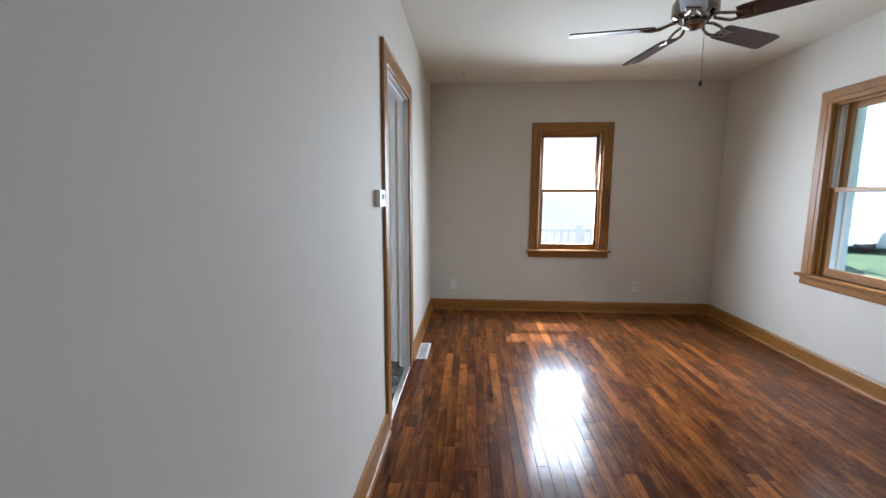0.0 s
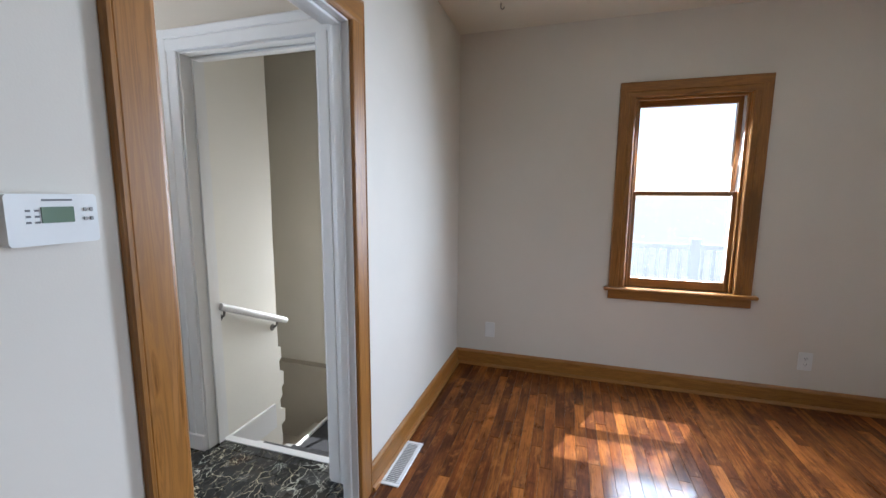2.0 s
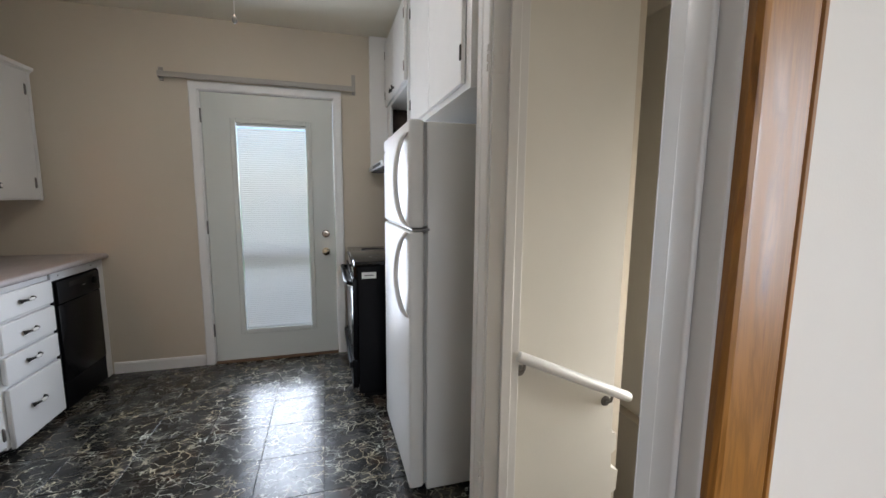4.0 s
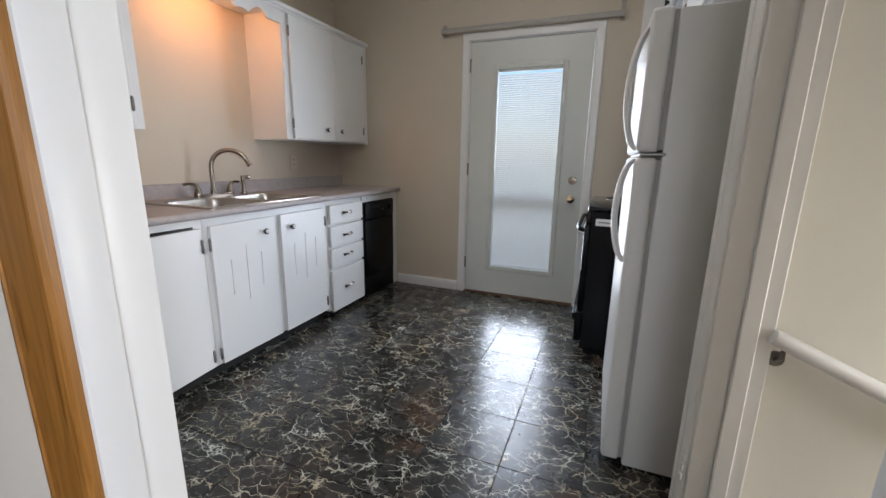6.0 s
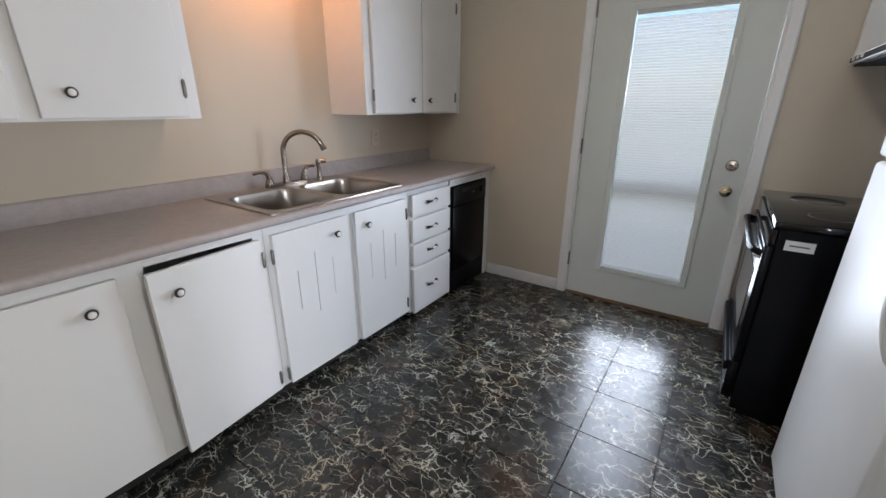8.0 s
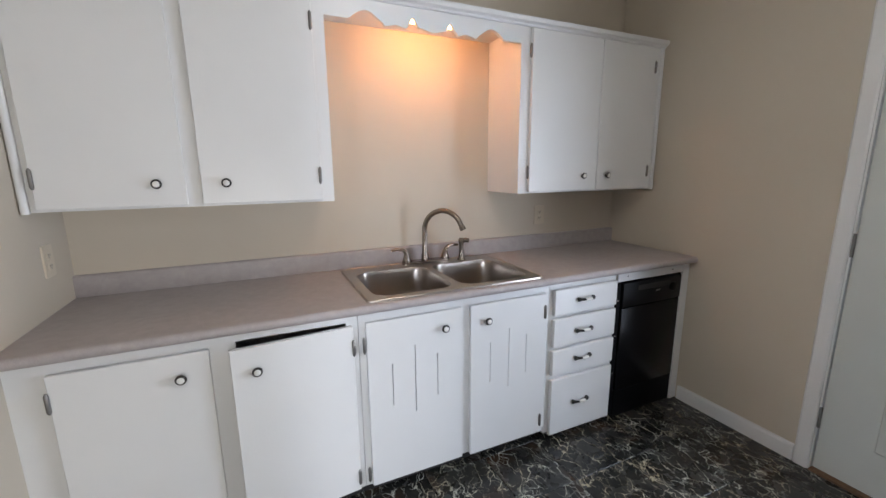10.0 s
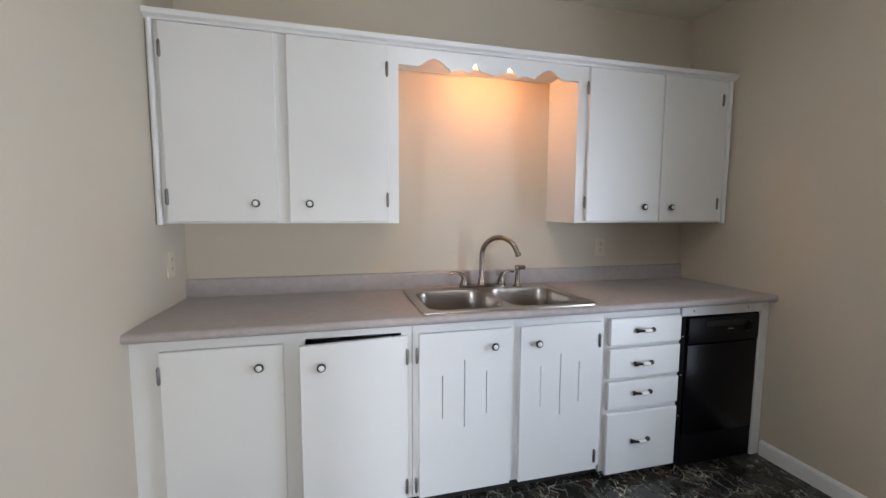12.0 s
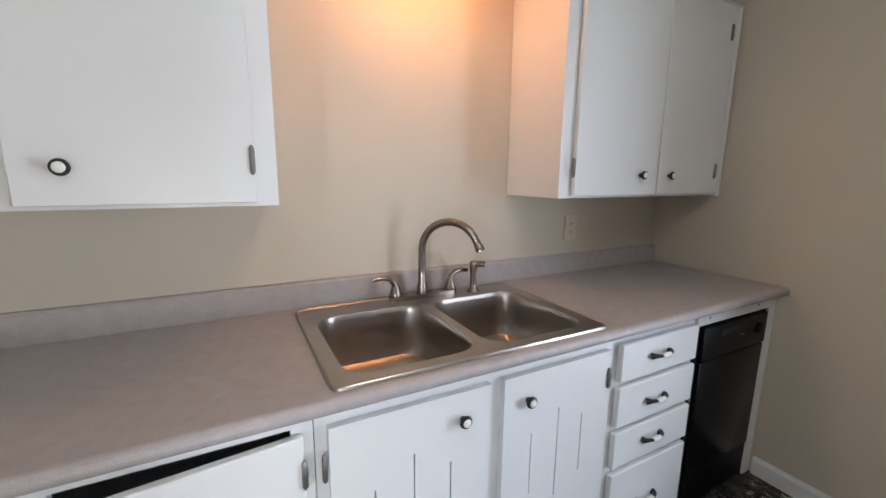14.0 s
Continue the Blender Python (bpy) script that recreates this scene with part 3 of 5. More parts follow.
# double-hung window seen from inside; local x runs along the wall, y goes out
def sash_window(name, origin, turn, label):
    w, z0, z1 = 0.685, 0.70, 1.985
    ob = thing(name, (0, 0, 0), label, "window", kind="structure")

    def piece(nm, dims, material, parent=ob, bevel=0.0025, lab=""):
        return block(nm, dims, material, parent, bevel, lab)

    c = w / 2
    # lining
    for s in (-1, 1):
        piece("jamb", (s * c, s * (c - 0.02), 0.0, 0.088, z0, z1), WOODZ)
        piece("outer_jamb", (s * c, s * (c - 0.018), 0.088, 0.19, z0, z1), LINER)
    piece("jamb_head", (-c, c, 0.0, 0.088, z1 - 0.02, z1), WOODX)
    piece("outer_jamb", (-c + 0.018, c - 0.018, 0.088, 0.19, z1 - 0.018, z1), LINER)
    # casing
    prof = [(0, 0), (0, 0.010), (0.005, 0.015), (0.032, 0.016), (0.036, 0.013), (0.040, 0.017), (0.09, 0.019), (0.097, 0.016), (0.1, 0)]
    for s in (-1, 1):
        bm = bmesh.new()
        prism(bm, [(s * (c - 0.015 + d), -h) for d, h in prof], "z", z0 - 0.005, z1 + 0.075)
        part("casing_side", bm, WOODZ, ob)
    bm = bmesh.new()
    prism(bm, [(-h - 0.001, z1 - 0.02 + d) for d, h in prof], "x", -c - 0.08, c + 0.08)
    part("casing_head", bm, WOODX, ob)
    # stool and apron
    piece("window_stool", (-c - 0.115, c + 0.115, -0.045, 0.06, z0 - 0.025, z0), WOODX, ob, 0.006)
    piece("apron", (-c - 0.085, c + 0.085, -0.018, 0.0, z0 - 0.085, z0 - 0.025), WOODX)
    mid = 1.345
    # inner stops
    for s in (-1, 1):
        piece("stop", (s * (c - 0.02), s * (c - 0.036), 0.012, 0.035, z0, z1 - 0.02), WOODZ)
        piece("sash_track", (s * (c - 0.02), s * (c - 0.025), 0.038, 0.074, mid, z1 - 0.02), PLASTIC, ob, 0.001)
        piece("parting_bead", (s * (c - 0.02), s * (c - 0.032), 0.076, 0.086, z0, z1 - 0.02), WHITE)
    piece("stop", (-c + 0.036, c - 0.036, 0.012, 0.035, z1 - 0.036, z1 - 0.02), WOODX)
    # sashes
    for nm, y0, a, b, lo, hi in (("lower_sash", 0.037, z0, mid + 0.016, 0.062, 0.03), ("upper_sash", 0.088, mid - 0.012, z1 - 0.02, 0.028, 0.045)):
        sash = new(nm)
        sash.parent = ob
        ORIGIN[sash.name] = Vector()
        y1, e = y0 + 0.036, c - 0.022
        for s in (-1, 1):
            piece("stile", (s * e, s * (e - 0.038), y0, y1, a, b), WOODZ, sash)
        piece("rail", (-e + 0.038, e - 0.038, y0, y1, a, a + lo), WOODX, sash)
        piece("rail", (-e + 0.038, e - 0.038, y0, y1, b - hi, b), WOODX, sash)
        pane = piece("pane", (-e + 0.034, e - 0.034, y0 + 0.015, y0 + 0.019, a + lo - 0.004, b - hi + 0.004), GLASS, sash, 0.0)
        pane.visible_shadow = False
    # storm frame outside
    piece("storm_frame", (-c, -c + 0.03, 0.15, 0.175, z0, z1), WHITE)
    piece("storm_frame", (c - 0.03, c, 0.15, 0.175, z0, z1), WHITE)
    piece("outer_sill", (-c - 0.05, c + 0.05, 0.06, 0.26, z0 - 0.035, z0 - 0.002), WHITE)
    ob.matrix_world = Matrix.Translation(origin) @ Matrix.Rotation(radians(turn), 4, "Z")
    return ob


sash_window("window_1", (1.105, YN, 0), 0, "honey wood double-hung window, both sashes shut")
sash_window("window_2", (XE, 3.265, 0), -90, "honey wood double-hung window facing the lawn")


# back door with a blind inside its glass
def kitchen_door():
    ob = thing("door_3", (XW, 2.44, 0), "pale grey back door, shut, with built-in blind", "door", kind="structure")
    x = XW
    for y0, y1 in ((1.96, 1.977), (2.903, 2.92)):
        block("jamb_side", (x - 0.15, x + 0.002, y0, y1, 0, 2.07), WHITE, ob)
    block("jamb_head", (x - 0.15, x + 0.002, 1.977, 2.903, 2.054, 2.07), WHITE, ob)
    prof = [(0, 0), (0, 0.010), (0.008, 0.015), (0.05, 0.017), (0.058, 0.012), (0.06, 0)]
    for y, s in ((1.97, -1), (2.91, 1)):
        bm = bmesh.new()
        prism(bm, [(x + h, y + s * d) for d, h in prof], "z", 0, 2.115)
        part("casing_side", bm, WHITE, ob)
    bm = bmesh.new()
    prism(bm, [(x + h + 0.001, 2.058 + d) for d, h in prof], "y", 1.915, 2.965)
    part("casing_head", bm, WHITE, ob)
    y0, y1, z0, z1 = 2.20, 2.70, 0.255, 1.845       # glass
    sx0, sx1 = x - 0.052, x - 0.008
    slab = bmesh.new()
    for d in ((1.981, y0, 0.016, 2.05), (y1, 2.899, 0.016, 2.05), (y0, y1, 0.016, z0), (y0, y1, z1, 2.05)):
        bx(slab, sx0, sx1, *d)
    part("door_slab", slab, DOORPAINT, ob)
    # raised lite frame
    for d in ((y0 - 0.035, y0 + 0.004, z0 - 0.035, z1 + 0.035), (y1 - 0.004, y1 + 0.035, z0 - 0.035, z1 + 0.035)):
        block("lite_frame", (sx1 - 0.004, sx1 + 0.012, *d), DOORPAINT, ob, 0.005)
    for d in ((z0 - 0.035, z0 + 0.004), (z1 - 0.004, z1 + 0.035)):
        block("lite_frame", (sx1 - 0.004, sx1 + 0.0118, y0 + 0.004, y1 - 0.004, *d), DOORPAINT, ob, 0.005)
    for gx in (sx1 - 0.010, sx0 + 0.008):
        pane = block("pane", (gx, gx + 0.003, y0, y1, z0, z1), GLASS, ob)
        pane.visible_shadow = False
    # blind: head rail, slats, ladder cords, bottom rail
    blind = part("blind", box(sx0 + 0.014, sx1 - 0.013, y0 + 0.006, y1 - 0.006, z1 - 0.022, z1 - 0.002, bevel=0.002), PLASTIC, ob, "white venetian blind between the panes")
    block("bottom_rail", (sx0 + 0.016, sx1 - 0.015, y0 + 0.008, y1 - 0.008, z0 + 0.004, z0 + 0.016), PLASTIC, blind, 0.002)
    for y in (y0 + 0.075, y1 - 0.075):
        bm = bmesh.new()
        sweep(bm, [(sx1 - 0.0125, y, z0 + 0.01), (sx1 - 0.0125, y, z1 - 0.01)], 0.0012, 6)
        part("ladder_cord", bm, PLASTIC, blind)
    pitch, n = 0.016, 96
    xc = (sx0 + sx1) / 2 + 0.0005
    bm = bmesh.new()
    tilt = radians(-58)
    half = 0.0087
    for k in range(5):
        u = (k - 2) / 2 * half
        sag = 0.0024 * (1 - ((k - 2) / 2) ** 2)
        p = (xc + u * math.cos(tilt) - sag * math.sin(tilt), u * math.sin(tilt) + sag * math.cos(tilt))
        for y in (y0 + 0.008, y1 - 0.008):
            bm.verts.new((p[0], y, z0 + 0.022 + p[1]))
    bm.verts.ensure_lookup_table()
    for k in range(4):
        bm.faces.new([bm.verts[i] for i in (2 * k, 2 * k + 1, 2 * k + 3, 2 * k + 2)])
    bmesh.ops.solidify(bm, geom=bm.faces[:], thickness=0.0004)
    first = part("slat", bm, SLAT, blind)
    for k in range(1, n):
        o = new("slat", first.data)
        o.parent = blind
        o.location = (0, 0, k * pitch)
    # storm door outside, with a mid rail
    storm = part("storm_door", box(x - 0.150, x - 0.125, 1.985, 2.07, 0.02, 2.05, bevel=0.003), WHITE, ob, "white storm door outside the glass")
    for d in ((2.81, 2.895, 0.02, 2.05), (2.07, 2.81, 1.96, 2.05), (2.07, 2.81, 0.02, 0.16), (2.07, 2.81, 0.80, 0.885)):
        block("storm_rail", (x - 0.150, x - 0.125, *d), WHITE, storm, 0.003)
    # slider of the blind on the frame
    block("blind_slider", (sx1 + 0.012, sx1 + 0.02, y1 + 0.008, y1 + 0.018, 1.58, 1.66), PLASTIC, ob, 0.003)
    # lock and knob
    for z, nm, m in ((1.006, "deadbolt", NICKEL), (0.861, "door_knob", BRASS)):
        bm = bmesh.new()
        if nm == "deadbolt":
            lathe(bm, (sx1, 2.826, z), (1, 0, 0), [(0, 0.031), (0.006, 0.031), (0.011, 0.027), (0.012, 0.010), (0.018, 0.009)], 24)
            bx(bm, sx1 + 0.016, sx1 + 0.030, 2.808, 2.844, z - 0.006, z + 0.006, 0.003)
        else:
            lathe(bm, (sx1, 2.824, z), (1, 0, 0), [(0, 0.032), (0.007, 0.031), (0.010, 0.018), (0.026, 0.012), (0.032, 0.020), (0.044, 0.027), (0.056, 0.026), (0.063, 0.018), (0.066, 0.001)], 24)
        part(nm, bm, m, ob, "", True)
    for z in (0.22, 1.02, 1.83):
        bm = bmesh.new()
        lathe(bm, (x + 0.004, 1.979, z), (0, 0, 1), [(0, 0.006), (0.1, 0.006)], 10)
        part("hinge", bm, HINGE, ob)
    block("door_sill", (x - 0.16, x + 0.02, 1.977, 2.903, 0.0, 0.014), SILLWOOD, ob, 0.003, "worn brown door sill")


kitchen_door()


# side door on the stair landing
def side_door():
    ob = thing("door_4", (-1.08, 4.9, -0.56), "white six-panel side door with a narrow window", "door", kind="structure")
    y, z0, z1 = 4.9, -0.555, 1.395
    a, b = -1.49, -0.68
    for x0, x1 in ((-1.56, a - 0.005), (b + 0.005, -0.60)):
        block("casing_side", (x0, x1, y - 0.018, y, z0, z1 + 0.008), WHITE, ob, 0.003)
    block("casing_head", (-1.56, -0.60, y - 0.019, y, z1 + 0.008, z1 + 0.07), WHITE, ob, 0.003)
    gx0, gx1, gz0, gz1 = -1.315, -0.855, 0.37, 1.21
    bm = bmesh.new()
    for d in ((a, gx0, z0 + 0.01, z1), (gx1, b, z0 + 0.01, z1), (gx0, gx1, z0 + 0.01, gz0), (gx0, gx1, gz1, z1)):
        bx(bm, d[0], d[1], y + 0.02, y + 0.062, d[2], d[3])
    part("door_slab", bm, WHITE, ob)
    pane = block("pane", (gx0, gx1, y + 0.04, y + 0.044, gz0, gz1), GLASS, ob)
    pane.visible_shadow = False
    block("muntin", (gx0, gx1, y + 0.03, y + 0.05, 0.87, 0.89), WHITE, ob)
    block("muntin", (-1.095, -1.075, y + 0.03, y + 0.05, gz0, gz1), WHITE, ob)
    for x0, x1 in ((gx0 - 0.03, gx0 + 0.004), (gx1 - 0.004, gx1 + 0.03)):
        block("lite_frame", (x0, x1, y + 0.008, y + 0.024, gz0 - 0.03, gz1 + 0.03), WHITE, ob, 0.004)
    for d in ((gz0 - 0.03, gz0 + 0.004), (gz1 - 0.004, gz1 + 0.03)):
        block("lite_frame", (gx0 + 0.004, gx1 - 0.004, y + 0.0085, y + 0.024, *d), WHITE, ob, 0.004)
    for x0, x1 in ((-1.40, -1.12), (-1.05, -0.77)):
        block("panel", (x0, x1, y + 0.012, y + 0.022, -0.42, 0.14), WHITE, ob, 0.006)
    for z, nm in ((0.41, "deadbolt"), (0.27, "door_knob")):
        bm = bmesh.new()
        pr = [(0, 0.03), (0.008, 0.03), (0.012, 0.014), (0.03, 0.013)] if nm == "deadbolt" else [(0, 0.03), (0.008, 0.03), (0.012, 0.012), (0.028, 0.012), (0.04, 0.026), (0.055, 0.026), (0.062, 0.001)]
        lathe(bm, (-1.425, y + 0.02, z), (0, -1, 0), pr, 20)
        part(nm, bm, BRASS, ob, "", True)


side_door()


# ---------------------------------------------------------------- kitchen: counter side
ZC = 0.895  # worktop


def worktop():
    ob = thing("worktop", (-1.96, 1.0, 0.855), "mauve grey laminate worktop with rolled front edge and backsplash", "worktop")
    bm = bmesh.new()
    x0, x1, yb = XW + 0.002, XK + 0.004, YC + 0.002
    sx0, sx1, sy0, sy1 = -2.365, -1.57, 0.775, 1.29
    nose = [(1.322 + 0.018 * math.cos(radians(a)), 0.877 + 0.018 * math.sin(radians(a))) for a in range(-80, 91, 17)]
    whole = [(yb, 0.855), (sy0, 0.855), (sy1, 0.855)] + nose + [(sy1, ZC), (sy0, ZC), (yb, ZC)]
    prism(bm, whole, "x", x0, sx0)
    prism(bm, whole, "x", sx1, x1)
    prism(bm, [(yb, 0.855), (sy0, 0.855), (sy0, ZC), (yb, ZC)], "x", sx0, sx1)
    prism(bm, [(sy1, 0.855)] + nose + [(sy1, ZC)], "x", sx0, sx1)
    bmesh.ops.remove_doubles(bm, verts=bm.verts[:], dist=0.0001)
    part("top", bm, COUNTER, ob)
    bm = bmesh.new()
    back = [(yb, ZC), (yb + 0.022, ZC), (yb + 0.021, ZC + 0.082), (yb + 0.016, ZC + 0.089), (yb, ZC + 0.09)]
    prism(bm, back, "x", x0, x1)
    part("backsplash", bm, COUNTER, ob)


worktop()


def knob(parent, x, y, z, way=1):
    bm = bmesh.new()
    lathe(bm, (x, y, z), (0, way, 0), [(0, 0.008), (0.010, 0.007), (0.013, 0.015), (0.018, 0.0175), (0.022, 0.016), (0.024, 0.011)], 20)
    k = part("knob", bm, IRON, parent, "dark knob with a white ceramic centre", True)
    bm = bmesh.new()
    lathe(bm, (x, y + way * 0.0225, z), (0, way, 0), [(0, 0.0115), (0.003, 0.0110), (0.006, 0.008), (0.007, 0.001)], 18)
    part("ceramic_centre", bm, CERAMIC, k, "", True)


def hinge(parent, x, y, z, way=1, material=None):
    """A small surface hinge with rounded ends."""
    bm = bmesh.new()
    sweep(bm, [(x, y, z - 0.034), (x, y + way * 0.002, z - 0.026), (x, y + way * 0.002, z + 0.026), (x, y, z + 0.034)], [0.003, 0.0065, 0.0065, 0.003], 10)
    part("hinge", bm, material or HINGE, parent, "", True)


def slotted_door(name, x0, x1, y0, y1, z0, z1, slots, parent):
    """A door with thin vertical slots cut through it."""
    bm = bmesh.new()
    edge = x0
    for sx, a, b in sorted(slots):
        bx(bm, edge, sx - 0.002, y0, y1, z0, z1)
        bx(bm, sx - 0.002, sx + 0.002, y0, y1, z0, a)
        bx(bm, sx - 0.002, sx + 0.002, y0, y1, b, z1)
        edge = sx + 0.002
    bx(bm, edge, x1, y0, y1, z0, z1)
    bmesh.ops.remove_doubles(bm, verts=bm.verts[:], dist=1e-5)
    return part(name, bm, WHITE, parent)


def carcass(parent, x0, x1, yb, yf, z0, z1, openings, back=True):
    """Cabinet body with a face frame; openings are (x0, x1, z0, z1)."""
    bm = bmesh.new()
    t = 0.018
    bx(bm, x0, x0 + t, yb, yf - 0.02, z0, z1)
    bx(bm, x1 - t, x1, yb, yf - 0.02, z0, z1)
    bx(bm, x0 + t, x1 - t, yb, yf - 0.02, z0, z0 + t)
    bx(bm, x0 + t, x1 - t, yb, yf - 0.02, z1 - t, z1)
    bx(bm, x0 + t, x1 - t, yb, yb + 0.006, z0 + t, z1 - t)
    xs = sorted({x0, x1, *(v for o in openings for v in o[:2])})
    for a, b in zip(xs, xs[1:]):
        col = [o for o in openings if o[0] <= a + 1e-6 and o[1] >= b - 1e-6]
        lo = z0
        for o in sorted(col, key=lambda q: q[2]):
            bx(bm, a, b, yf - 0.02, yf, lo, o[2])
            lo = o[3]
        bx(bm, a, b, yf - 0.02, yf, lo, z1)
    bmesh.ops.remove_doubles(bm, verts=bm.verts[:], dist=1e-5)
    return part("body", bm, WHITE, parent)


YF = 1.286  # face frame of the base units


def base_units():
    # two plain doors, one of them standing slightly open
    u = thing("base_cabinet", (-1.0, 1.0, 0), "white painted base cabinet, one door standing ajar", "cabinet", "base cabinets")
    carcass(u, -1.51, XK, YC + 0.01, YF, 0.085, 0.853, [(-0.985, -0.61, 0.14, 0.80), (-1.465, -1.085, 0.14, 0.822)])
    # kick boards are near-black, so the shade under the units is in their colour
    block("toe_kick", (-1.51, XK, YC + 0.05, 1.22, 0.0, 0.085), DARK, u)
    d = part("cabinet_door", box(-1.006, -0.588, YF + 0.002, YF + 0.021, 0.10, 0.814, bevel=0.002), WHITE, u)
    knob(d, -0.922, YF + 0.021, 0.735)
    hinge(d, -0.586, YF + 0.022, 0.73)
    hinge(d, -0.586, YF + 0.022, 0.155)
    d = part("cabinet_door", box(-1.485, -1.064, YF + 0.002, YF + 0.021, 0.095, 0.812, bevel=0.002), WHITE, u)
    knob(d, -1.142, YF + 0.021, 0.727)
    hinge(d, -1.484, YF + 0.022, 0.725)
    hinge(d, -1.481, YF + 0.022, 0.155)
    pivot = Matrix.Translation((-1.485 + 1.0, YF - 1.0, 0))
    d.matrix_basis = pivot @ Matrix.Rotation(radians(5.5), 4, "Z") @ pivot.inverted()
    # sink unit with slotted doors
    u = thing("base_cabinet", (-1.97, 1.0, 0), "white painted sink cabinet with vent slots in both doors", "cabinet", "base cabinets")
    carcass(u, -2.435, -1.512, YC + 0.01, YF, 0.085, 0.70, [(-1.935, -1.56, 0.14, 0.69), (-2.385, -2.02, 0.14, 0.69)])
    block("front_rail", (-2.435, -1.512, YF - 0.02, YF, 0.70, 0.853), WHITE, u)
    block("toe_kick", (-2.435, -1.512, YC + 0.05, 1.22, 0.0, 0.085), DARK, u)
    d = slotted_door("cabinet_door", -1.956, -1.538, YF + 0.002, YF + 0.021, 0.09, 0.814, [(-1.638, 0.435, 0.625), (-1.737, 0.385, 0.687), (-1.838, 0.435, 0.630)], u)
    knob(d, -1.87, YF + 0.021, 0.741)
    hinge(d, -1.527, YF + 0.022, 0.725)
    hinge(d, -1.524, YF + 0.022, 0.152)
    d = slotted_door("cabinet_door", -2.410, -2.0, YF + 0.002, YF + 0.021, 0.085, 0.814, [(-2.10, 0.43, 0.626), (-2.20, 0.383, 0.678), (-2.297, 0.437, 0.632)], u)
    knob(d, -2.08, YF + 0.021, 0.737)
    hinge(d, -2.402, YF + 0.022, 0.725)
    hinge(d, -2.394, YF + 0.022, 0.153)
    # drawers
    u = thing("drawer_cabinet", (-2.66, 1.0, 0), "white painted cabinet of four drawers", "cabinet", "base cabinets")
    carcass(u, -2.878, -2.437, YC + 0.01, YF, 0.05, 0.853, [])
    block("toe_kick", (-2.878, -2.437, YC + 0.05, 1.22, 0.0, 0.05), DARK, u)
    for z0, z1, zp in ((0.69, 0.822, 0.762), (0.526, 0.672, 0.598), (0.372, 0.508, 0.450), (0.04, 0.35, 0.205)):
        d = part("drawer_front", box(-2.868, -2.458, YF + 0.002, YF + 0.024, z0, z1, bevel=0.004), WHITE, u)
        yk = YF + 0.024
        bm = bmesh.new()
        pts = [(-2.648 + 0.048 * s, yk + dy, zp + dz) for s, dy, dz in ((-1, 0.004, -0.004), (-0.85, 0.016, 0.0), (-0.42, 0.024, 0.0), (0.42, 0.024, 0.0), (0.85, 0.016, 0.0), (1, 0.004, -0.004))]
        sweep(bm, pts, [0.0125, 0.0075, 0.0055, 0.0055, 0.0075, 0.0125], 10)
        p = part("drawer_pull", bm, IRON, d, "dark bow pull with a white ceramic grip", True)
        bm = bmesh.new()
        sweep(bm, [(-2.648 - 0.020, yk + 0.0245, zp), (-2.648 - 0.010, yk + 0.0255, zp), (-2.648 + 0.010, yk + 0.0255, zp), (-2.648 + 0.020, yk + 0.0245, zp)], [0.0072, 0.0098, 0.0098, 0.0072], 12)
        part("ceramic_grip", bm, CERAMIC, p, "", True)
    # white side board and filler beside the dishwasher
    u = thing("end_panel", (-3.41, 1.0, 0), "white painted filler board and end panel beside the dishwasher", "cabinet panel", "base cabinets")
    block("side_board", (XW + 0.004, -3.392, YC + 0.01, YF + 0.012, 0.0, 0.853), WHITE, u, 0.002)
    block("filler_strip", (-3.392, -2.879, YF - 0.012, YF + 0.012, 0.806, 0.853), WHITE, u, 0.002)
    for x in (-2.95, -3.30):
        bm = bmesh.new()
        lathe(bm, (x, YF + 0.012, 0.832), (0, 1, 0), [(0, 0.004), (0.002, 0.003)], 10)
        part("screw", bm, IRON, u)


base_units()


def dishwasher():
    ob = thing("dishwasher", (-3.13, 1.0, 0), "black built-in dishwasher under the worktop", "dishwasher")
    x0, x1 = -3.388, -2.886
    block("tub", (x0, x1, YC + 0.04, YF - 0.03, 0.09, 0.80), BLACKPL, ob)
    block("side_trim", (x1 - 0.03, x1, YF - 0.03, YF + 0.004, 0.02, 0.80), BLACKPL, ob, 0.002)
    block("side_trim", (x0, x0 + 0.012, YF - 0.03, YF + 0.004, 0.09, 0.80), BLACKPL, ob, 0.002)
    door = part("door", box(x0 + 0.013, x1 - 0.032, YF - 0.028, YF + 0.016, 0.175, 0.655, bevel=0.005, segs=2), BLACK, ob, "", True)
    panel = part("control_panel", box(x0 + 0.013, x1 - 0.032, YF - 0.028, YF + 0.02, 0.66, 0.795, bevel=0.006, segs=2), BLACKPL, ob, "", True)
    # a flat dark block; the recess's shade is only its colour
    block("handle_recess", (x0 + 0.10, x1 - 0.14, YF + 0.016, YF + 0.0215, 0.745, 0.775), DARK, panel, 0.002)
    block("badge", (-3.20, -3.165, YF + 0.020, YF + 0.022, 0.725, 0.731), HINGE, panel)
    bm = bmesh.new()
    lathe(bm, (-3.30, YF + 0.019, 0.735), (0, 1, 0), [(0, 0.026), (0.012, 0.024), (0.014, 0.018)], 20)
    part("dial", bm, BLACKPL, panel, "", True)
    block("kick_plate", (x0 + 0.002, x1 - 0.032, YF - 0.03, YF + 0.006, 0.004, 0.170), BLACKPL, ob, 0.003)
    for z in (0.28, 0.50, 0.70):
        bm = bmesh.new()
        lathe(bm, (x1 - 0.012, YF + 0.004, z), (0, 1, 0), [(0, 0.0045), (0.002, 0.0035)], 10)
        part("screw", bm, CHROME, ob)


dishwasher()


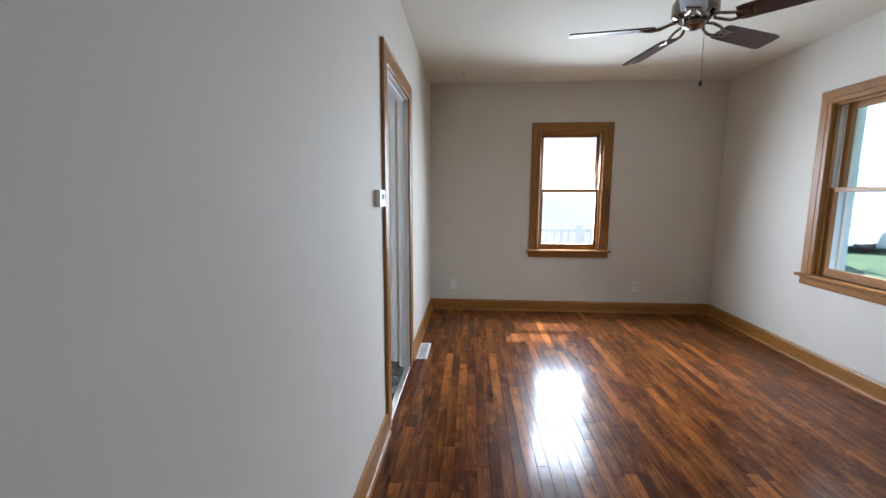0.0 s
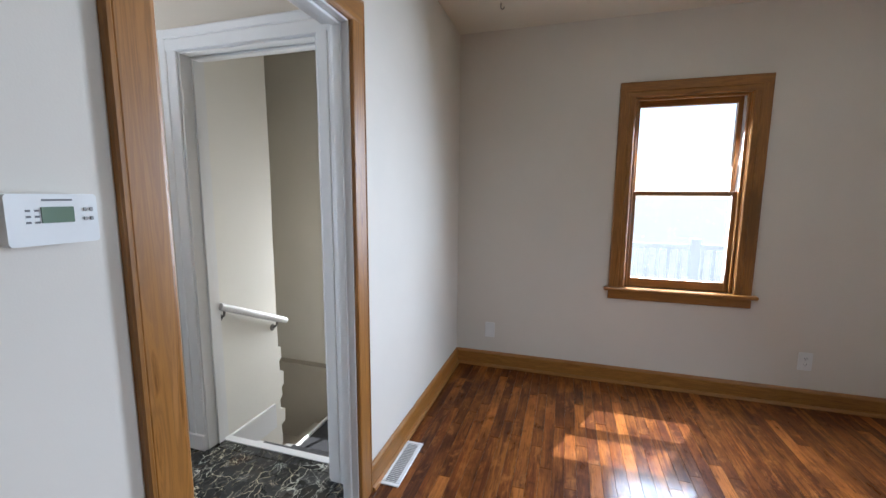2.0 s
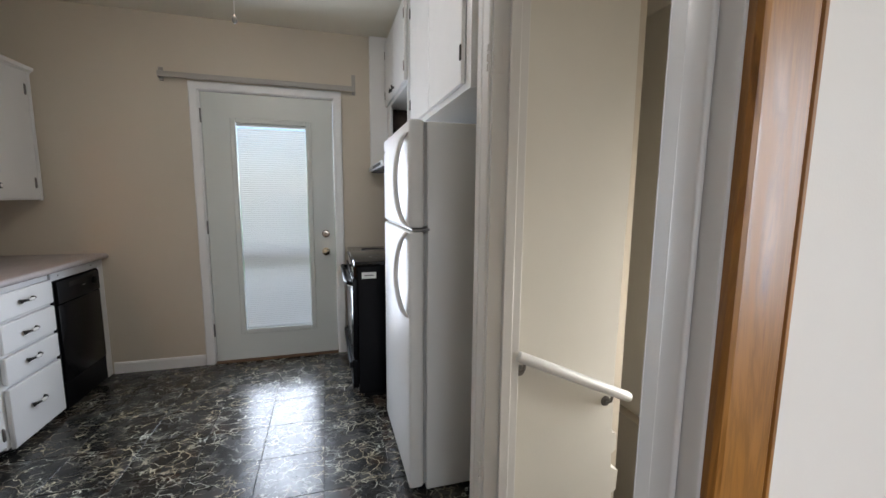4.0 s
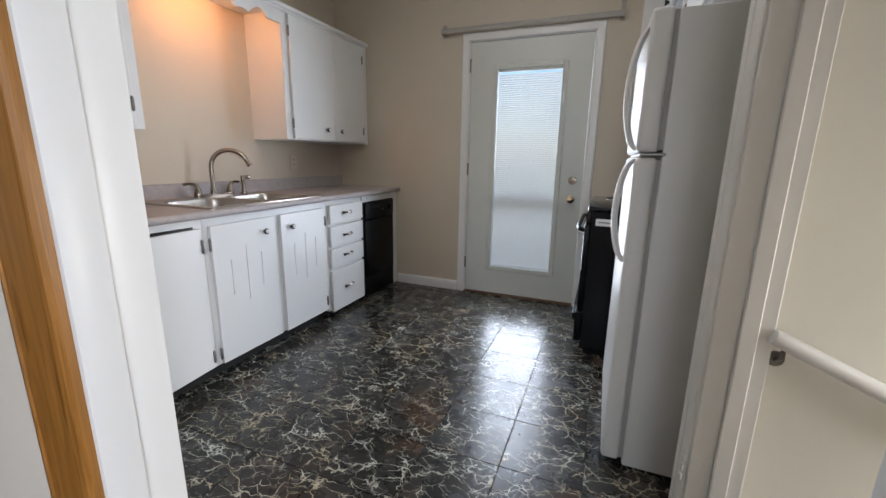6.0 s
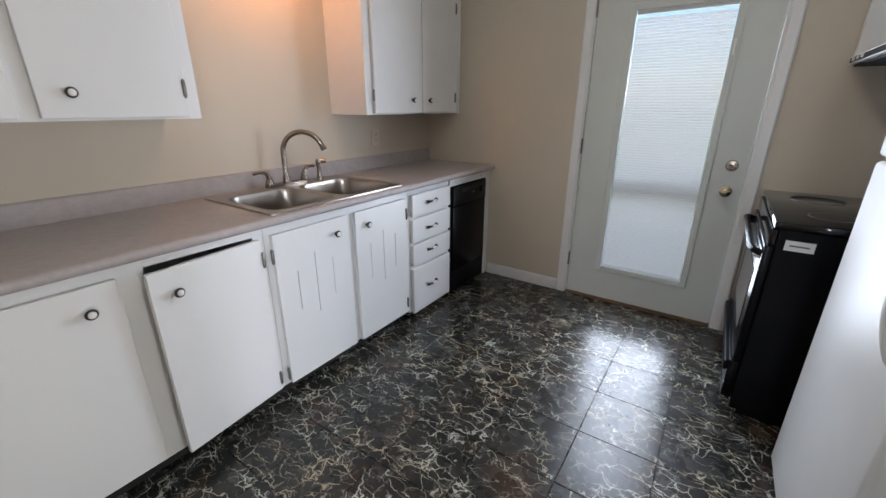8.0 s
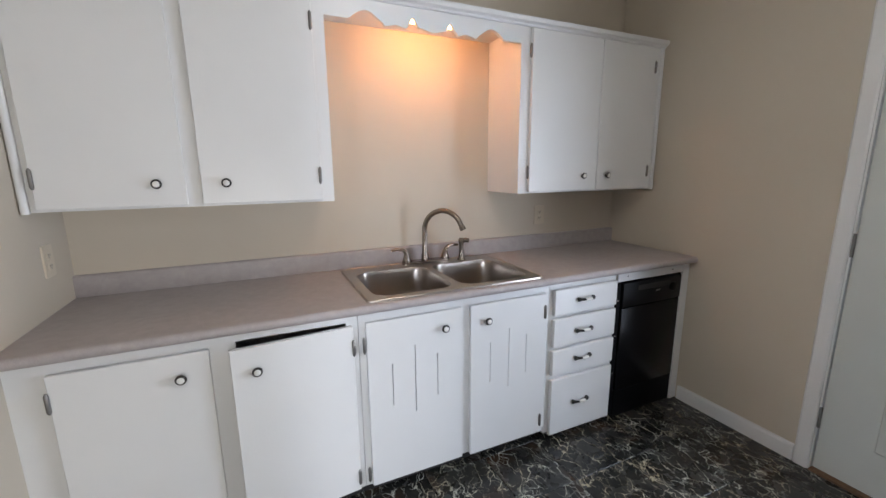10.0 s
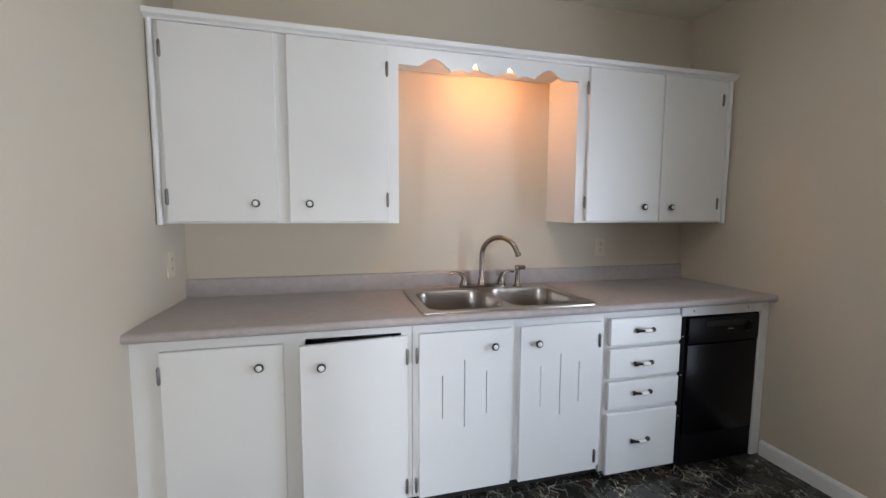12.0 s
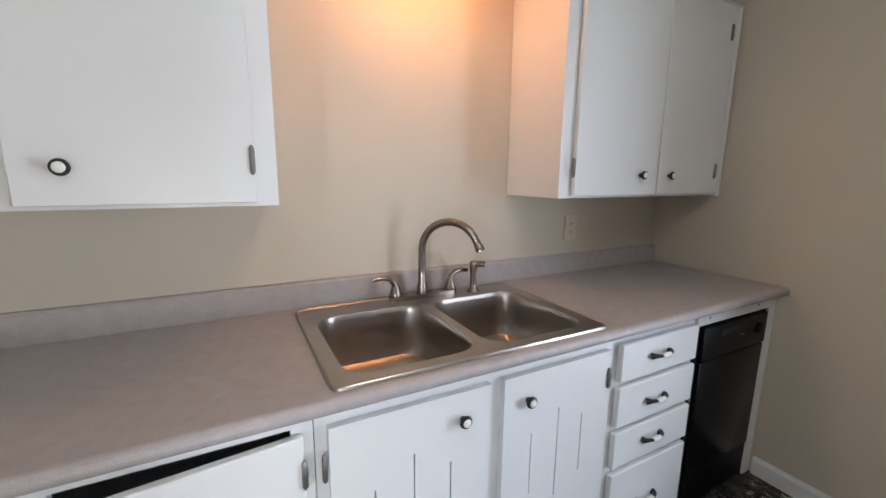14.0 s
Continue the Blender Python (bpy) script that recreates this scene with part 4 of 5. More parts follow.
def sink():
    ob = thing("sink", (-1.967, 1.03, ZC), "brushed steel double-bowl sink set in the worktop", "sink")
    z = ZC + 0.006
    outer = rounded(-2.381, -1.555, 0.759, 1.305, 0.03, 5)
    bowls = (rounded(-1.952, -1.592, 0.858, 1.268, 0.075, 6), rounded(-2.344, -1.984, 0.858, 1.268, 0.075, 6))
    bm = bmesh.new()

    def loop(pts, zz):
        vs = [bm.verts.new((*p, zz)) for p in pts]
        return vs, [bm.edges.new((vs[i], vs[(i + 1) % len(vs)])) for i in range(len(vs))]

    vo, eo = loop(outer, z)
    edges = list(eo)
    rims = []
    for b in bowls:
        vb, eb = loop(b, z)
        rims.append((b, vb))
        edges += eb
    bmesh.ops.triangle_fill(bm, use_beauty=True, use_dissolve=False, edges=edges)
    # rolled outer edge
    ring = vo
    for grow, dz in ((1.004, 0.0022), (1.010, 0.0034), (1.015, 0.0018), (1.018, -0.0015), (1.0185, -0.0056)):
        nxt = [bm.verts.new((-1.968 + (p[0] + 1.968) * grow, 1.032 + (p[1] - 1.032) * (1 + (grow - 1) * 1.5), z + dz)) for p in outer]
        for i in range(len(nxt)):
            bm.faces.new((ring[i], ring[(i + 1) % len(nxt)], nxt[(i + 1) % len(nxt)], nxt[i]))
        ring = nxt
    part("rim", bm, STEEL, ob, "", True)
    for pts, _ in rims:
        bm = bmesh.new()
        cx = sum(p[0] for p in pts) / len(pts)
        cy = sum(p[1] for p in pts) / len(pts)
        prev = None
        # lip, walls, coved floor, falling to the drain
        for k, dz in ((1.0, 0.0), (0.988, -0.005), (0.975, -0.018), (0.957, -0.10), (0.945, -0.140), (0.90, -0.166), (0.80, -0.176), (0.4, -0.180), (0.15, -0.182)):
            ring = [bm.verts.new((cx + (p[0] - cx) * k, cy + (p[1] - cy) * k, z + dz)) for p in pts]
            if prev:
                for i in range(len(ring)):
                    bm.faces.new((prev[i], prev[(i + 1) % len(ring)], ring[(i + 1) % len(ring)], ring[i]))
            prev = ring
        bm.faces.new(prev)
        bowl = part("bowl", bm, STEEL, ob, "", True)
        bm = bmesh.new()
        lathe(bm, (cx, cy, z - 0.1815), (0, 0, 1), [(0, 0.045), (0.003, 0.044), (0.004, 0.034), (0.001, 0.028)], 24)
        part("drain", bm, CHROME, bowl, "", True)


sink()


def faucet():
    ob = thing("faucet", (-2.0, 0.80, ZC + 0.006), "brushed nickel gooseneck faucet with two lever handles", "faucet")
    z, y = ZC + 0.006, 0.785
    part("base_plate", prism(bmesh.new(), rounded(-2.142, -1.868, y - 0.023, y + 0.023, 0.022, 5), "z", z, z + 0.016), NICKEL, ob, "", True)
    out = Vector(SPOUT).normalized()
    foot = Vector((-1.998, y, z + 0.015))
    bm = bmesh.new()
    r = SPOUT_R
    top = z + 0.178
    pts = [foot, foot + Vector((0, 0, 0.03)), foot + Vector((0, 0, 0.04)), foot + Vector((0, 0, 0.1))]
    rad = [0.020, 0.019, 0.0142, 0.0138]
    arc = arc_points((foot.x + out.x * r, foot.y + out.y * r, top), -out, (0, 0, 1), r, 0, 158, 16)
    pts += arc
    rad += [0.0136] * len(arc)
    tip = (arc[-1] - arc[-2]).normalized()
    pts += [arc[-1] + tip * 0.012, arc[-1] + tip * 0.016, arc[-1] + tip * 0.034]
    rad += [0.0136, 0.0162, 0.0162]
    sweep(bm, pts, rad, 16)
    part("spout", bm, NICKEL, ob, "", True)
    for x, s in ((-1.893, 1), (-2.117, -1)):
        bm = bmesh.new()
        lathe(bm, (x, y, z + 0.014), (0, 0, 1), [(0, 0.0225), (0.006, 0.0225), (0.012, 0.0215), (0.024, 0.017), (0.034, 0.015), (0.044, 0.011)], 18)
        h = part("handle_base", bm, NICKEL, ob, "", True)
        bm = bmesh.new()
        sweep(bm, [(x, y, z + 0.045), (x + s * 0.006, y, z + 0.066), (x + s * 0.022, y - 0.002, z + 0.080), (x + s * 0.05, y - 0.006, z + 0.084), (x + s * 0.082, y - 0.01, z + 0.080)], [0.0125, 0.011, 0.009, 0.0075, 0.0085], 12)
        part("lever", bm, NICKEL, h, "", True)
    ob2 = thing("side_sprayer", (-2.20, 0.81, z), "brushed nickel side sprayer beside the faucet", "sprayer")
    bm = bmesh.new()
    lathe(bm, (-2.205, 0.812, z), (0, 0, 1), [(0, 0.024), (0.006, 0.023), (0.014, 0.016), (0.03, 0.0135), (0.075, 0.0125), (0.10, 0.0155), (0.112, 0.0165), (0.122, 0.012)], 18)
    body = part("sprayer_body", bm, NICKEL, ob2, "", True)
    bm = bmesh.new()
    sweep(bm, [(-2.205, 0.812, z + 0.108), (-2.205 - 0.02, 0.83, z + 0.112), (-2.205 - 0.032, 0.841, z + 0.11)], [0.012, 0.013, 0.012], 12)
    part("spray_head", bm, NICKEL, body, "", True)


SPOUT, SPOUT_R = (-0.69, 0.72, 0), 0.106
faucet()


def wall_units():
    yb, yf = YC + 0.002, 0.998
    z0, z1 = 1.268, 2.078
    for x0, x1, doors, tag in ((-1.50, XK + 0.002, ((-0.965, -0.538, -0.879, -0.541), (-1.45, -1.015, -1.099, -1.444)), "pair of wide doors"), (XW + 0.002, -2.44, ((-2.958, -2.497, -2.853, -2.484), (-3.39, -2.963, -3.032, -3.362)), "pair of doors beside the sink")):
        u = thing("wall_cabinet", ((x0 + x1) / 2, 0.85, z0), "white painted wall cabinet, " + tag, "cabinet", "wall cabinets")
        carcass(u, x0, x1, yb, yf, z0, z1, [(min(d[0], d[1]) + 0.02, max(d[0], d[1]) - 0.02, 1.30, 2.04) for d in doors])
        for a, b, xk, xh in doors:
            d = part("cabinet_door", box(a, b, yf + 0.002, yf + 0.021, 1.277, 2.072, bevel=0.002), WHITE, u)
            knob(d, xk, yf + 0.021, 1.355)
            hinge(d, xh, yf + 0.022, 1.965)
            hinge(d, xh, yf + 0.022, 1.378)
    # narrow corner bead beside the wall
    for x in (-0.505, XW + 0.020):
        u = thing("corner_bead", (x, 1.0, z0), "white quarter-round bead between cabinet and wall", "moulding", "corner beads")
        bm = bmesh.new()
        sweep(bm, [(x, yf + 0.004, z0 - 0.004), (x, yf + 0.004, z1)], 0.0125, 10)
        part("bead", bm, WHITE, u, "", True)
    # scalloped valance over the sink
    v = thing("valance", (-1.97, yf, 2.0), "white scalloped wooden valance over the sink", "valance")
    curve = []
    n = 120
    for i in range(n + 1):
        x = -1.50 - 0.94 * i / n
        u = (x + 1.97) / 0.47
        zz = 2.0
        a = abs(u)
        if 0.48 < a < 0.80:
            zz += 0.040 * math.sin(math.pi * (a - 0.48) / 0.32) ** 1.3
        for c in (-1.878, -2.058):
            zz = max(zz, 2.0 + 0.042 * max(0, 1 - abs(x - c) / 0.026))
        if a < 0.48:
            zz -= 0.012 * math.cos(math.pi * u / 0.48 * 2.0) ** 2 * (abs(abs(u) - 0.19) > 0.06)
        curve.append((x, zz))
    bm = bmesh.new()
    for (xa, za), (xb, zb) in zip(curve, curve[1:]):
        for vals in (((xa, yf - 0.019), (xb, yf - 0.019)),):
            lo0, lo1 = bm.verts.new((xa, yf - 0.019, za)), bm.verts.new((xb, yf - 0.019, zb))
            hi0, hi1 = bm.verts.new((xa, yf - 0.019, 2.078)), bm.verts.new((xb, yf - 0.019, 2.078))
            f0, f1 = bm.verts.new((xa, yf, za)), bm.verts.new((xb, yf, zb))
            g0, g1 = bm.verts.new((xa, yf, 2.078)), bm.verts.new((xb, yf, 2.078))
            for q in ((lo0, lo1, hi1, hi0), (f0, f1, g1, g0), (lo0, lo1, f1, f0), (hi0, hi1, g1, g0)):
                bm.faces.new(q)
    bmesh.ops.remove_doubles(bm, verts=bm.verts[:], dist=1e-5)
    part("board", bm, WHITE, v)
    block("top_board", (-2.44, -1.50, YC + 0.002, yf - 0.02, 2.104, 2.112), WHITE, v)
    c = thing("crown_moulding", (-1.97, 1.0, z1), "white stepped moulding along the top of the cabinets", "moulding")
    prof = [(yb, z1), (yf + 0.012, z1), (yf + 0.016, z1 + 0.008), (yf + 0.030, z1 + 0.016), (yf + 0.034, z1 + 0.03), (yf + 0.034, z1 + 0.036), (yb, z1 + 0.036)]
    part("moulding", prism(bmesh.new(), prof, "x", XW + 0.002, XK + 0.002), WHITE, c)


wall_units()


def sink_light():
    ob = thing("sink_light", (-1.968, 0.86, 2.10), "two warm bulbs on a white base behind the valance", "lamp")
    block("base", (-2.15, -1.79, 0.885, 0.955, 2.092, 2.104), PLASTIC, ob, 0.003)
    for x in (-1.906, -2.093):
        bm = bmesh.new()
        lathe(bm, (x, 0.92, 2.092), (0, 0, -1), [(0, 0.016), (0.006, 0.016), (0.007, 0.012)], 16)
        s = part("socket", bm, PLASTIC, ob, "", True)
        bm = bmesh.new()
        lathe(bm, (x, 0.92, 2.085), (0, 0, -1), [(0, 0.011), (0.005, 0.020), (0.014, 0.028), (0.024, 0.029), (0.034, 0.023), (0.041, 0.012), (0.043, 0.003)], 16)
        part("bulb", bm, BULB, s, "glowing warm bulb", True)


sink_light()


def outlet(x, y, z, way, label, sockets=True, plastic=None):
    """A wall plate; way: 'y' or 'x' with a sign, the side it faces."""
    ob = thing("wall_outlet", (0, 0, 0), label, "outlet", "wall outlets")
    plastic = plastic or PLASTIC
    bm = bmesh.new()
    prism(bm, rounded(-0.037, 0.037, -0.058, 0.058, 0.006, 3), "y", -0.006, 0.0)
    part("plate", bm, plastic, ob)
    if sockets:
        for s in (-1, 1):
            bm = bmesh.new()
            prism(bm, [(p[0], p[1] + s * 0.0195) for p in rounded(-0.0165, 0.0165, -0.014, 0.014, 0.008, 3)], "y", -0.0085, -0.005)
            f = part("socket", bm, plastic, ob)
            # dark raised bars, their colour standing in for the shade inside the slots
            bm = bmesh.new()
            for dx in (-0.0065, 0.0065):
                bx(bm, dx - 0.0012, dx + 0.0012, -0.0092, -0.008, s * 0.0195 - 0.001, s * 0.0195 + 0.007)
            bx(bm, -0.002, 0.002, -0.0092, -0.008, s * 0.0195 - 0.009, s * 0.0195 - 0.005)
            part("slots", bm, DARK, f)
    else:
        for s in (-1, 1):
            bm = bmesh.new()
            lathe(bm, (0, -0.006, s * 0.03), (0, -1, 0), [(0, 0.003), (0.0012, 0.0025)], 10)
            part("screw", bm, plastic, ob)
    turn = {"-y": 0, "+y": 180, "-x": -90, "+x": 90}[way]
    ob.matrix_world = Matrix.Translation((x, y, z)) @ Matrix.Rotation(radians(turn), 4, "Z")


outlet(-2.823, YC, 1.107, "+y", "almond wall outlet above the worktop", True, ALMOND)
outlet(XK, 0.885, 1.085, "-x", "almond wall outlet beside the worktop", True, ALMOND)
outlet(-0.154, YN, 0.292, "-y", "white blank wall plate above the baseboard", False)
outlet(1.858, YN, 0.298, "-y", "white wall outlet above the baseboard")


# ---------------------------------------------------------------- kitchen: appliance side
def fridge():
    ob = thing("fridge", (-2.01, 3.5, 0), "white top-freezer fridge with long arched handles", "fridge")
    x0, x1 = -2.36, -1.66
    zs, zt = 1.178, 1.615
    block("cabinet", (x0 + 0.006, x1 - 0.004, 3.225, 3.90, 0.014, zt - 0.006), FRIDGE_SIDE, ob, 0.008, "", 2)
    for nm, a, b in (("freezer_door", zs + 0.006, zt), ("fridge_door", 0.032, zs - 0.006)):
        d = part(nm, box(x0, x1, 3.148, 3.212, a, b, bevel=0.014, segs=3), FRIDGE, ob, "", True)
        block("gasket", (x0 + 0.012, x1 - 0.012, 3.212, 3.226, a + 0.01, b - 0.01), GASKET, d)
        # arched handle: broad where it meets the door, bowed out between
        za, zb = (zs + 0.014, zt - 0.05) if nm == "freezer_door" else (zs - 0.37, zs - 0.014)
        bm = bmesh.new()
        hx = x1 - 0.052
        n = 20
        rows = []
        for i in range(n + 1):
            u = i / n
            bow = math.sin(math.pi * u) ** 0.55
            zz = za + (zb - za) * u
            xc = hx - 0.034 * bow
            yc = 3.148 - 0.042 * bow
            w = 0.018 + 0.012 * (1 - bow)
            rows.append([bm.verts.new((xc + w * math.cos(t), yc + 0.011 * math.sin(t), zz)) for t in [2 * math.pi * k / 12 for k in range(12)]])
        for p, q in zip(rows, rows[1:]):
            for k in range(12):
                bm.faces.new((p[k], p[(k + 1) % 12], q[(k + 1) % 12], q[k]))
        bm.faces.new(rows[0])
        bm.faces.new(rows[-1])
        part("handle", bm, FRIDGE, d, "", True)
    bm = bmesh.new()
    bx(bm, x1 - 0.06, x1 + 0.004, 3.16, 3.235, zs - 0.005, zs + 0.005, 0.003)
    part("hinge_bracket", bm, HINGE, ob)
    block("split_strip", (x0 + 0.01, x1 - 0.06, 3.165, 3.225, zs - 0.004, zs + 0.004), HINGE, ob)
    block("grille", (x0 + 0.02, x1 - 0.02, 3.19, 3.2245, 0.006, 0.030), BLACKPL, ob, 0.002)
    block("badge", (x0 + 0.03, x0 + 0.055, 3.1462, 3.149, zt - 0.075, zt - 0.06), CHROME, ob)
    for x in (x0 + 0.06, x1 - 0.06):
        for y in (3.27, 3.84):
            bm = bmesh.new()
            lathe(bm, (x, y, 0), (0, 0, 1), [(0, 0.018), (0.04, 0.018)], 12)
            part("foot", bm, BLACKPL, ob)


fridge()


def stove():
    ob = thing("stove", (-3.03, 3.3, 0), "black electric stove with a glass top, sticker on its side", "stove")
    x0, x1, yf, yb = -3.36, -2.60, 3.01, 3.66
    block("body", (x0, x1, yf, yb, 0.03, 0.875), BLACK, ob, 0.004)
    block("cooktop", (x0 - 0.006, x1 + 0.006, yf - 0.022, yb, 0.875, 0.905), BLACKGLASS, ob, 0.008, "black glass cooktop", 2)
    for x, y, r in ((-3.17, 3.18, 0.10), (-2.79, 3.18, 0.075), (-3.17, 3.47, 0.075), (-2.79, 3.47, 0.10)):
        bm = bmesh.new()
        sweep(bm, [(x + r * math.cos(a), y + r * math.sin(a), 0.9052) for a in [2 * math.pi * k / 32 for k in range(32)]], 0.0012, 4, True)
        part("burner_ring", bm, HINGE, ob)
    door = part("oven_door", box(x0 + 0.006, x1 - 0.006, yf - 0.034, yf - 0.002, 0.27, 0.80, bevel=0.006, segs=2), BLACK, ob, "", True)
    block("oven_window", (x0 + 0.12, x1 - 0.12, yf - 0.037, yf - 0.033, 0.37, 0.66), BLACKGLASS, door, 0.001)
    block("control_strip", (x0 + 0.006, x1 - 0.006, yf - 0.026, yf - 0.002, 0.805, 0.872), BLACKGLASS, ob, 0.003)
    bm = bmesh.new()
    sweep(bm, [(x0 + 0.05, yf - 0.03, 0.755), (x0 + 0.055, yf - 0.060, 0.765), (x0 + 0.09, yf - 0.070, 0.77), (x1 - 0.09, yf - 0.070, 0.77), (x1 - 0.055, yf - 0.060, 0.765), (x1 - 0.05, yf - 0.03, 0.755)], 0.013, 12)
    part("oven_handle", bm, BLACKPL, door, "", True)
    bm = bmesh.new()
    sweep(bm, [(x0 + 0.05, yf - 0.03, 0.735), (x0 + 0.06, yf - 0.052, 0.742), (x1 - 0.06, yf - 0.052, 0.742), (x1 - 0.05, yf - 0.03, 0.735)], 0.006, 8)
    part("handle_trim", bm, CHROME, door, "bright metal trim", True)
    dr = part("storage_drawer", box(x0 + 0.006, x1 - 0.006, yf - 0.042, yf - 0.002, 0.075, 0.262, bevel=0.005, segs=2), BLACK, ob, "", True)
    block("drawer_lip", (x0 + 0.02, x1 - 0.012, yf - 0.060, yf - 0.04, 0.205, 0.252), BLACKPL, dr, 0.008, "", 2)
    lab = part("sticker", box(x1, x1 + 0.0012, 3.035, 3.125, 0.795, 0.835), PLASTIC, ob, "white paper sticker")
    block("print_bar", (x1 + 0.0012, x1 + 0.0018, 3.05, 3.11, 0.812, 0.818), INK, lab)
    block("base_plinth", (x0 + 0.02, x1 - 0.02, yf + 0.03, yb - 0.02, 0.0, 0.03), BLACKPL, ob)


stove()


def upper_cabinets_north():
    # over the fridge
    yf = 3.362
    u = thing("wall_cabinet", (-2.07, 3.6, 1.72), "white painted cabinet up to the ceiling over the fridge", "cabinet", "wall cabinets")
    carcass(u, -2.585, -1.55, yf, 3.97, 1.722, HK - 0.004, [])
    block("frame_front", (-2.5872, -1.548, yf - 0.002, yf + 0.017, 1.7195, HK - 0.0055), WHITE, u)
    for a, b, xh in ((-2.105, -1.605, -1.612), (-2.565, -2.115, -2.56)):
        d = part("cabinet_door", box(a, b, yf - 0.022, yf - 0.003, 1.745, 2.49, bevel=0.003), WHITE, u)
        for z in (1.86, 2.38):
            bm = bmesh.new()
            bx(bm, xh - 0.008, xh + 0.008, yf - 0.027, yf - 0.02, z - 0.03, z + 0.03, 0.003)
            part("hinge", bm, IRON, d)
    # over the stove, with an open shelf and a hood below
    yf = 3.33
    u = thing("wall_cabinet", (-3.04, 3.6, 1.58), "white painted cabinet with an open shelf over the stove", "cabinet", "wall cabinets")
    bm = bmesh.new()
    bx(bm, -3.41, -2.59, yf, 3.97, 1.995, HK - 0.004)
    bx(bm, -3.41, -3.36, yf, 3.97, 1.58, 1.995)
    bx(bm, -2.61, -2.59, yf, 3.97, 1.58, 1.995)
    bx(bm, -3.36, -2.61, yf, 3.97, 1.58, 1.61)
    bx(bm, -3.36, -2.61, 3.7, 3.72, 1.61, 1.995)
    bmesh.ops.remove_doubles(bm, verts=bm.verts[:], dist=1e-5)
    part("body", bm, WHITE, u)
    # added dark panels at back and sides paint in the shelf's shade
    block("shelf_lining", (-3.357, -2.613, 3.690, 3.698, 1.613, 1.992), SHELFDARK, u, 0.0, "dark panel with the shade of the open shelf in its colour")
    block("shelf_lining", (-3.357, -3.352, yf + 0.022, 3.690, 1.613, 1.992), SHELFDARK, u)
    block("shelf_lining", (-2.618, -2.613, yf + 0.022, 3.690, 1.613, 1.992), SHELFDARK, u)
    block("stile", (-3.412, -3.27, yf - 0.003, yf + 0.018, 1.579, 1.993), WHITE, u, 0.002)
    for a, b, xk, xh in ((-3.395, -3.015, -3.055, -3.39), (-3.005, -2.60, -2.965, -2.605)):
        d = part("cabinet_door", box(a, b, yf - 0.022, yf - 0.003, 2.015, 2.49, bevel=0.003), WHITE, u)
        knob(d, xk, yf - 0.022, 2.06, -1)
        for z in (2.10, 2.40):
            bm = bmesh.new()
            bx(bm, xh - 0.007, xh + 0.007, yf - 0.026, yf - 0.02, z - 0.03, z + 0.03, 0.003)
            part("hinge", bm, HINGE, d)
    block("side_panel", (XW + 0.002, -3.412, 3.19, 3.97, 1.535, HK - 0.004), WHITE, u, 0.002)
    h = thing("range_hood", (-3.04, 3.5, 1.50), "slim white range hood with a dark underside", "range hood")
    bm = bmesh.new()
    prism(bm, [(3.175, 1.505), (3.172, 1.535), (3.19, 1.54), (3.40, 1.575), (3.72, 1.575), (3.72, 1.505)], "x", -3.40, -2.61)
    part("shell", bm, WHITE, h)
    block("filter", (-3.38, -2.69, 3.19, 3.70, 1.495, 1.504), DARK, h)
    block("control_strip", (-3.37, -2.70, 3.1705, 3.176, 1.511, 1.531), BLACKPL, h, 0.001)
    for x in (-3.30, -3.22, -3.14):
        block("switch", (x, x + 0.03, 3.166, 3.171, 1.515, 1.527), PLASTIC, h, 0.001)


upper_cabinets_north()


def curtain_rod():
    ob = thing("curtain_rod", (XW, 2.41, 2.12), "flat dull beige curtain rod over the back door", "curtain rod")
    bm = bmesh.new()
    prof = [(XW + 0.052, 2.115), (XW + 0.060, 2.118), (XW + 0.063, 2.135), (XW + 0.060, 2.152), (XW + 0.052, 2.155)]
    prism(bm, prof, "y", 1.745, 3.07)
    for y in (1.745, 3.066):
        bx(bm, XW + 0.001, XW + 0.058, y, y + 0.004, 2.115, 2.155)
    part("rod", bm, RODPAINT, ob)
    for y in (1.75, 3.064):
        block("bracket", (XW, XW + 0.012, y - 0.012, y + 0.016, 2.10, 2.19 + 0.06 * (y > 2)), RODPAINT, ob, 0.002)


curtain_rod()


def handrail():
    ob = thing("handrail", (-1.36, 3.8, 0.6), "white painted round handrail on the stair wall", "handrail")
    a, b = Vector((-1.350, 3.505, 0.728)), Vector((-1.350, 3.985, 0.512))
    bm = bmesh.new()
    d = (b - a).normalized()
    sweep(bm, [a - d * 0.02, a - d * 0.014, a, b, b + d * 0.014, b + d * 0.02], [0.010, 0.019, 0.021, 0.021, 0.019, 0.010], 14)
    part("rail", bm, WHITE, ob, "", True)
    for k in (0.03, 0.86):
        p = a + (b - a) * k
        bm = bmesh.new()
        sweep(bm, [p + Vector((0, 0, -0.02)), p + Vector((-0.005, 0, -0.045)), p + Vector((-0.03, 0, -0.062)), p + Vector((-0.039, 0, -0.062))], 0.006, 8)
        lathe(bm, p + Vector((-0.039, 0, -0.062)), (1, 0, 0), [(0, 0.022), (0.004, 0.02), (0.006, 0.008)], 14)
        part("bracket", bm, HINGE, ob, "worn metal bracket", True)


handrail()


